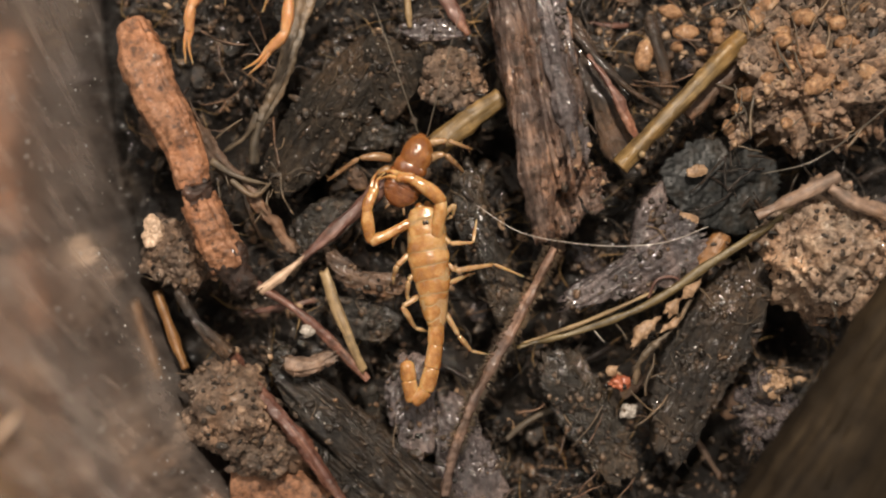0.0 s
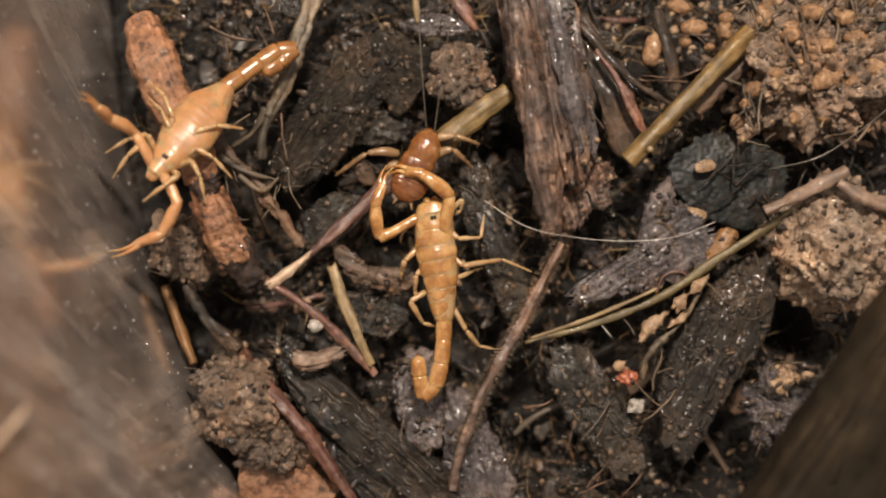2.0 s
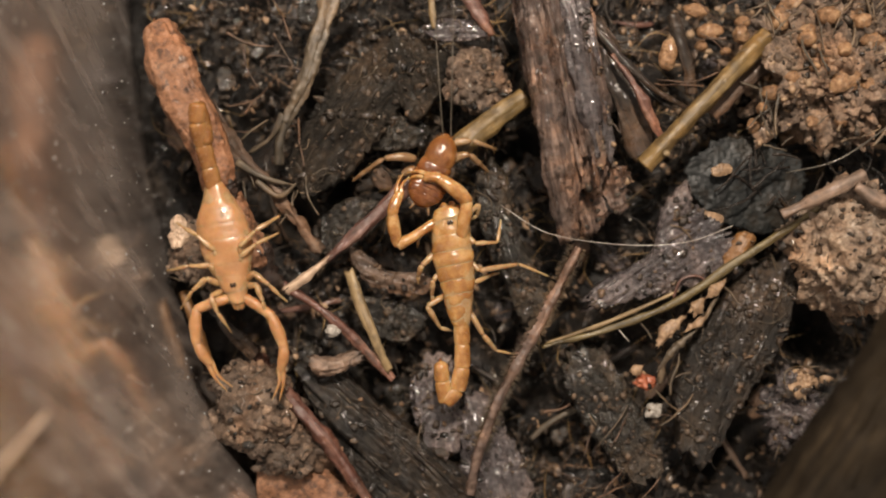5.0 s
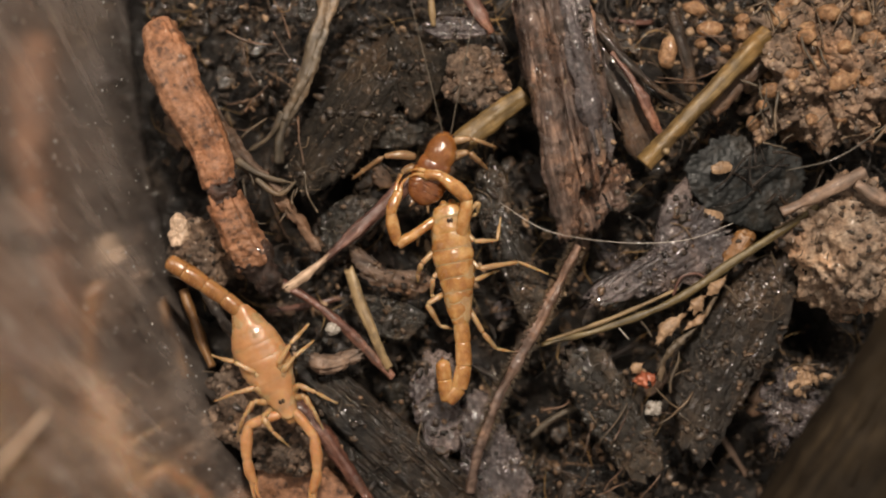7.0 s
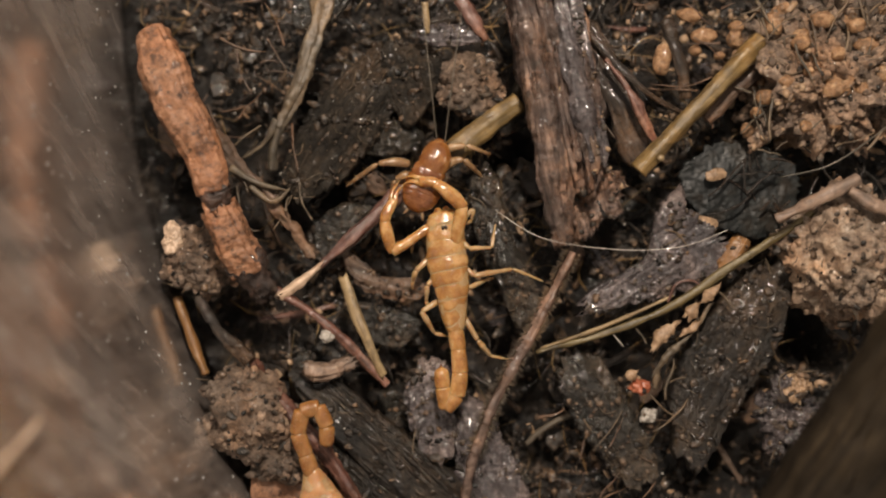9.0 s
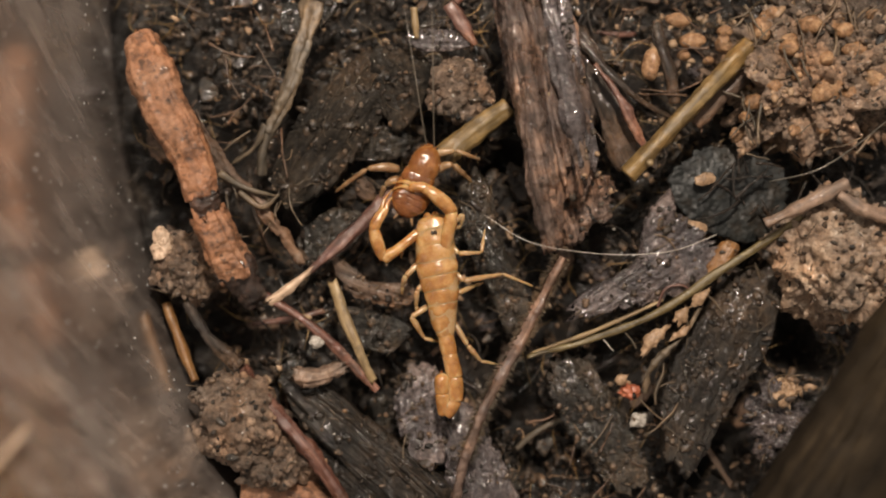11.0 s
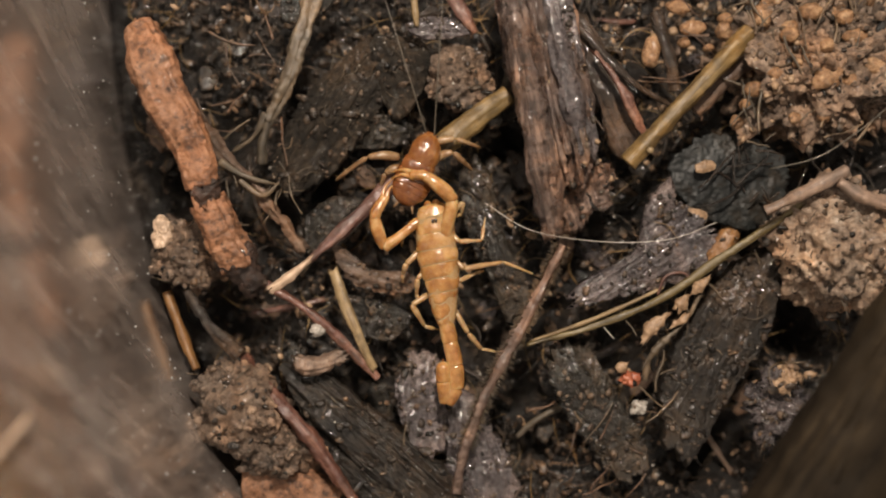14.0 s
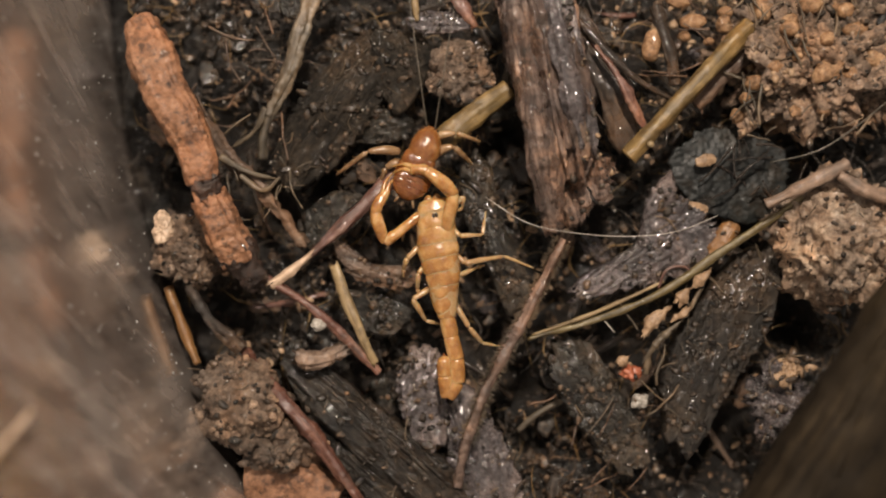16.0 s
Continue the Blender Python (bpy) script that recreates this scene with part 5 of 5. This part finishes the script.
feeder.matrix_world = pose(*[c * MM for c in (-0.67, -1.01, 4.4)], 0, 2, 102)
for line in (((0.65, 1.66, 4.2), (1.66, 0.7, 4.7), (3.58, 0.8, 4.2), (3.9, 2.84, 3.4)), ((0.9, -0.55, 4.2), (2.09, -1.6, 4.6), (5.44, -1.03, 3.6), (8.13, -2.11, 2.6)), ((0.9, -3.05, 4), (1.62, -2.65, 4.4), (3.08, -2, 3.4), (3.84, -1.82, 2.6)), ((1.15, -4.99, 3.6), (2.45, -7.15, 3.8), (3.6, -8.53, 2.8), (5.73, -8.98, 2)),
             ((-1.75, 2.62, 4.2), (-2.75, 1.74, 4.6), (-3.16, 0.99, 3.6), (-3.28, 0.31, 2.6)), ((-1.51, 0.07, 4), (-2.84, -1.22, 4.4), (-3.16, -2.11, 3.4), (-3.17, -2.84, 3)), ((-1.12, -1.61, 4), (-1.88, -2.47, 4.4), (-1.99, -3.8, 3.4), (-1.71, -4.65, 2.8)), ((-0.93, -3.78, 3.8), (-2.36, -4.68, 4.2), (-1.27, -6.58, 3), (0.34, -7, 2.4)),
             ((0.89, 2.96, 4.2), (1.94, 4.05, 4.6), (1.86, 3.11, 4), (1.19, 2.64, 3.4))):
    inward = feeder.matrix_world.inverted()
    leg_mesh(feeder, [tuple((inward @ (Vector(p) * MM)) / MM) for p in line], 0.95)


def cockroach():
    root = new("cockroach_nymph")
    tagged(root, "glossy red-brown cockroach nymph held in pincers", "cockroach")
    root.matrix_world = pose(*[c * MM for c in (-1.85, 6.8, 4.6)], 0, 0, 70)
    own("pronotum", lump((1.45, -0.1, 0.45), (1.75, 1.36, 1.15), 0.05, 0.7, 5, 1), ROACH_HOOD, root)
    own("wing_pad", lump((0.25, 0.05, 0.3), (1.25, 1.45, 1.12), 0.04, 0.7, 5, 6), ROACH, root)
    own("head", lump((2.85, 0.0, -0.05), (0.55, 0.85, 0.7), 0.03, 0.6, 4, 2), ROACH, root)
    own("abdomen", lump((-1.15, 0.1, 0.0), (2.15, 1.62, 1.12), 0.03, 0.6, 5, 3), ROACH, root)
    for i in range(6):
        x = 0.45 - 0.5 * i
        k0, k1 = (math.sqrt(1 - ((q + 1.15) / 2.3) ** 2) for q in (x, x - 0.48))
        own("back_plate", tergite(x, x - 0.48, 0.1, 0.1, 3.3 * k0, 3.34 * k1, 1.84 * k0, 1.87 * k1, i), ROACH, root)
    for side in (-1, 1):
        own("eye", lump((3.05, 0.6 * side, 0.3), (0.2, 0.16, 0.2), 0, 1, 2), EYE, root)
        own("cercus", bead(0.9, 0.12, 0.12, 0.04), ROACH_LEG, root).matrix_basis = pose(-2.9 * MM, 0.5 * side * MM, 0, 0, 0, 180 - 25 * side)
    turn = Matrix.Rotation(radians(30), 3, "Z")
    for line in (((1.3, 1.3, -0.2), (1.75, 4.0, 0.5), (0.4, 7.2, -1.6)), ((1.9, -1.0, -0.3), (2.0, -3.6, 0.2), (1.0, -5.6, -1.2)),
                 ((0.6, -1.4, -0.4), (0.9, -3.2, 0.4), (-0.8, -4.6, -1.4)), ((0.4, 1.4, -0.5), (0.2, 2.8, -0.4), (-1.2, 3.6, -2.0))):
        a, b, c = (turn @ Vector(p) for p in line)
        leg = own("leg", sweep([a, (a + b) / 2 + Vector((0.15, 0, 0.2)), b], [0.6, 0.85, 0.7, 0.45], [0.6, 0.85, 0.7, 0.45], 18, 10, round_ends=0.2), ROACH_LEG, root)
        own("spiny_shin", sweep([b, (b + c) / 2 + Vector((0, 0, 0.25)), c], [0.5, 0.42, 0.2], [0.5, 0.42, 0.2], 14, 8, 0.08, round_ends=0.1), ROACH_LEG, leg)
        spines = []
        for k in range(6):
            q, d = b.lerp(c, 0.15 + 0.14 * k), (c - b).normalized()
            out = d.cross(Vector((0, 0, 1))).normalized() * (1 if k % 2 else -1)
            spines.append(sweep([q, q + (out + d * 0.8) * 0.45], [0.1, 0.03], [0.1, 0.03], 3, 4))
        tagged(own("spines", joined(*spines), ROACH_LEG, leg), kind="stuff")
    feelers = []
    for side in (-1, 1):
        f = own("antenna", sweep([(0, 0, 0), (4, 0, 1.4), (8, 0, 1.6), (11.5, 0, 0.8)], [0.14, 0.11, 0.05], [0.14, 0.11, 0.05], 40, 5), DARK_HAIR, root)
        feelers.append((f, side))
    return root, feelers


roach, feelers = cockroach()


# ---- what moves ----
WALK = (
    (0, -13.9, 26.4, 9, 0, -96),
    (0.3, -15.2, 24.0, 9, 0, -97),
    (0.6, -15.3, 20.9, 9, 0, -96.5),
    (0.9, -15.98, 17.99, 9, 0, -99.27),
    (1.2, -17.48, 15.84, 9, 0, -101.33),
    (1.5, -18.57, 12.75, 9, 0, -110.58),
    (1.8, -19.4, 10.2, 9, 14, -120),
    (2.1, -20.6, 9.0, 9.4, 26, -126),
    (2.4, -21.1, 8.9, 9.6, 30, -128),
    (2.7, -21.6, 8.6, 9.6, 31, -133),
    (3, -22.3, 8.2, 9.6, 31, -141),
    (3.3, -21.6, 8.2, 9.4, 25, -130),
    (3.5, -20.1, 7, 9, 12, -111),
    (3.7, -19.19, 6.31, 9, 0, -96.4),
    (3.9, -18.88, 5.03, 9, 0, -95.82),
    (4.2, -19.36, 3.5, 9, 0, -86.8),
    (4.8, -18.88, 1.14, 9, 0, -80.44),
    (5.5, -18.38, -1.36, 8.5, 0, -71.92),
    (6.3, -18.02, -4.22, 8, 0, -64.76),
    (6.5, -17.31, -5.54, 8, 0, -61.31),
    (6.7, -16.3, -7.06, 8, 0, -64.39),
    (6.9, -15.79, -8.69, 8, 0, -63.19),
    (7.1, -15.37, -10.25, 8, 0, -69.05),
    (7.3, -15.12, -11.35, 8, 0, -78.33),
    (7.5, -14.23, -12.44, 8, 0, -82.15),
    (7.7, -14, -13.59, 8, 0, -76.27),
    (7.9, -13.32, -15.49, 7.5, 0, -73.31),
    (8.1, -12.85, -16.29, 7, 0, -74.01),
    (8.3, -12.7, -17.1, 6.5, 0, -73.47),
    (8.5, -11.87, -17.42, 6.5, 0, -74.06),
    (8.7, -10.83, -19.05, 6, 0, -73.1),
    (8.9, -10.2, -21.2, 6, 0, -74.28),
    (9.0, -10.1, -22.8, 6, 0, -74.5),
    (9.2, -9.8, -24.66, 6, 0, -74.76),
    (10, -7.54, -33.05, 6, 0, -75.7),
    (11.3, -4.95, -39.42, 6, 0, -72.71),
    (16, -5.2, -41.38, 6, 0, -73.1),
)


def key_feeder():
    walk(feeder, [(0, feeder.matrix_world.copy()), (16, feeder.matrix_world.copy())])
    # tail: (seconds, (yaw, lift) of each joint in the animal's space)
    rows = (
        (0.0, ((166, 1), (160, 0), (154, -3), (118, -4), (0, 2), (-5, 5))),
        (3.0, ((169, 1), (164, 0), (156, -3), (121, -4), (-2, 2), (-6, 5))),
        (6.5, ((174, 1), (170, 0), (158, -3), (123, -4), (-3, 3), (-6, 5))),
        (9.0, ((176, 1), (173, 0), (162, -3), (125, -4), (-3, 3), (-7, 5))),
        (11.4, ((181, 1), (181, 0), (170, -3), (132, -2), (-5, 6), (-9, 5))),
        (16.0, ((180, 1), (181, 0), (170, -3), (134, -2), (-5, 6), (-9, 5))),
    )
    tracks = [[] for _ in TAIL]
    for t, angles in rows:
        for k, m in enumerate(limb_poses((-5.3, -0.1, 0.05), TAIL, angles)):
            tracks[k].append((t, m))
    for bit, track in zip(feeder_bits["tail"], tracks):
        walk(bit, track)
    left = (
        (0.0, ((103, 2), (-3, 14), (-30, -4))),
        (3.0, ((106, 2), (-4, 14), (-28, -4))),
        (6.5, ((110, 2), (2, 14), (-30, -4))),
        (9.0, ((110, 2), (4, 14), (-34, -4))),
        (11.4, ((114, 2), (8, 14), (-39, -4))),
        (16.0, ((114, 2), (7, 14), (-38, -4))),
    )
    right = ((0.0, ((-24, 20), (42, 10), (68, -14))), (8.0, ((-27, 20), (38, 10), (71, -14))), (16.0, ((-28, 20), (37, 10), (72, -14))))
    for side, rows in ((1, left), (-1, right)):
        tracks = [[] for _ in FEEDER_ARMS[side]]
        for t, angles in rows:
            for k, m in enumerate(limb_poses((3.55, 0.45, 0.25) if side > 0 else (1.55, -1.2, 0.2), FEEDER_ARMS[side], angles)):
                tracks[k].append((t, m))
        for bit, track in zip(feeder_bits["palp"][side], tracks):
            walk(bit, track)


def key_walker():
    walk(walker, [(t, pose(x * MM, y * MM, z * MM, 0, -p, yaw)) for t, x, y, z, p, yaw in WALK])
    # tail: (seconds, bend to the side, lift, how far its end is hooked sideways)
    tail_rows = ((0.0, 0, 20, 0.4), (1.5, -4, 16, 0.5), (2.1, -18, 8, 0.6), (2.7, -14, 8, 0.6), (3.0, -8, 6, 0.6), (3.3, -18, 8, 0.3), (3.6, -44, 10, 0.4), (3.9, -52, 22, 1.6), (4.2, -40, 30, 1), (5.0, 0, 26, 0.3), (6.3, -20, 10, 0), (6.6, -4, 8, 0), (6.9, 24, 8, 0),
                 (7.1, 36, 8, 0), (7.5, 35, 8, 0), (7.7, 28, 14, 0), (7.9, 30, 22, 0.1), (8.1, 12, 30, 0.4), (8.3, 2, 16, 1), (8.5, 4, 8, 2), (9.0, 4, 8, 2), (16.0, 4, 8, 2))
    tracks = [[] for _ in TAIL]
    for t, bend, lift, hook in tail_rows:
        angles = [(180 + bend * (0.8 + 0.1 * k), lift * (0.5 + 0.3 * k)) for k in range(3)]
        folded = ((180 + bend, lift - 12), (bend, -38), (bend, -4))
        hooked = ((128 + bend, 4), (bend * 0.6, -2), (bend * 0.6 - 8, -6))
        for (a0, l0), (a1, l1) in zip(folded, hooked):
            h = min(hook, 1)
            angles.append((a0 + (a1 - a0) * h, l0 + (l1 - l0) * h))
        if hook > 1:
            angles[2:] = [(150 + bend, 8), (84 + bend, 4), (4 + bend, -2), (-20 + bend, -6)]
        for k, m in enumerate(limb_poses((-4.8, 0, 0.1), TAIL, angles)):
            tracks[k].append((t, m))
    for bit, track in zip(walker_bits["tail"], tracks):
        walk(bit, track)
    palps = {
        # the animal's own left arm, then its right
        1: ((0.0, ((58, 5), (0, 0), (-40, -12))), (1.0, ((63, 5), (4, 0), (-43, -12))), (1.5, ((40, 0), (-15, -8), (-26, -12))), (2.0, ((63, 0), (7, -30), (-36, -25))), (2.5, ((90, -14), (38, -22), (2, -30))), (3.0, ((80, -10), (22, -30), (12, -58))),
            (3.5, ((91, 0), (52, -8), (26, -15))), (4.0, ((67, 0), (32, -8), (-8, -15))), (5.0, ((45, 0), (10, -6), (-20, -12))), (6.3, ((30, 0), (-4, -4), (-36, -10))), (7.0, ((14, 0), (-20, -5), (-38, -10))), (9.0, ((50, 0), (5, -5), (-20, -10))), (16.0, ((50, 0), (5, -5), (-20, -10)))),
        -1: ((0.0, ((-75, 5), (-35, 0), (0, -12))), (1.0, ((-82, 5), (-40, 0), (-5, -12))), (1.5, ((-100, 8), (-38, 0), (5, -12))), (2.0, ((-112, 22), (-60, 46), (-52, 68))), (2.5, ((-106, 10), (-74, 30), (-50, 70))), (3.0, ((-108, 10), (-76, 30), (-40, 70))),
             (3.5, ((-72, 0), (12, -8), (12, -15))), (4.0, ((-85, 0), (8, -8), (50, -15))), (5.0, ((-82, 0), (-12, -6), (20, -12))), (6.3, ((-84, 0), (-40, -4), (-28, -10))), (7.0, ((-95, 0), (-28, -5), (-10, -10))), (9.0, ((-60, 0), (-15, -5), (10, -10))), (16.0, ((-60, 0), (-15, -5), (10, -10)))),
    }
    for side, rows in palps.items():
        tracks = [[] for _ in WALKER_ARMS[side]]
        for t, angles in rows:
            for k, m in enumerate(limb_poses((4.3, 0.5 * side, 0.1), WALKER_ARMS[side], angles)):
                tracks[k].append((t, m))
        for bit, track in zip(walker_bits["palp"][side], tracks):
            walk(bit, track)
    for leg, (x, y, z, yaw, lift), i, side in walker_bits["leg"]:
        rows, phase, last = [], (i * 0.5 + (0 if side > 0 else 0.5)) * 2 * math.pi, 0.0
        for k in range(0, 64):
            t = k * 0.15
            if t > 9.3:
                break
            speed = 1.0 if t < 2.0 or t > 3.4 else 0.45
            last += speed * 0.15 * 2 * math.pi * 1.5
            swing, raised = math.sin(last + phase), max(0.0, math.cos(last + phase))
            rows.append((t, pose(x * MM, y * MM, z * MM, 0, -(lift + 9 * raised), yaw - side * 13 * swing)))
        rows.append((16.0, rows[-1][1]))
        walk(leg, rows)


def key_roach():
    walk(roach, [(0, roach.matrix_world.copy()), (16, roach.matrix_world.copy())])
    r = random.Random(4)
    for f, side in feelers:
        rows = []
        for k in range(33):
            t = k * 0.5
            a = side * 9 + 7 * math.sin(t * 1.9 + side) + r.uniform(-4, 4)
            rows.append((t, pose(3.1 * MM, 0.35 * side * MM, 0.4 * MM, 0, -14 + 5 * math.sin(t * 2.3 + side), a + 22)))
        walk(f, rows)


def motions():
    key_feeder()
    key_walker()
    key_roach()


motions()
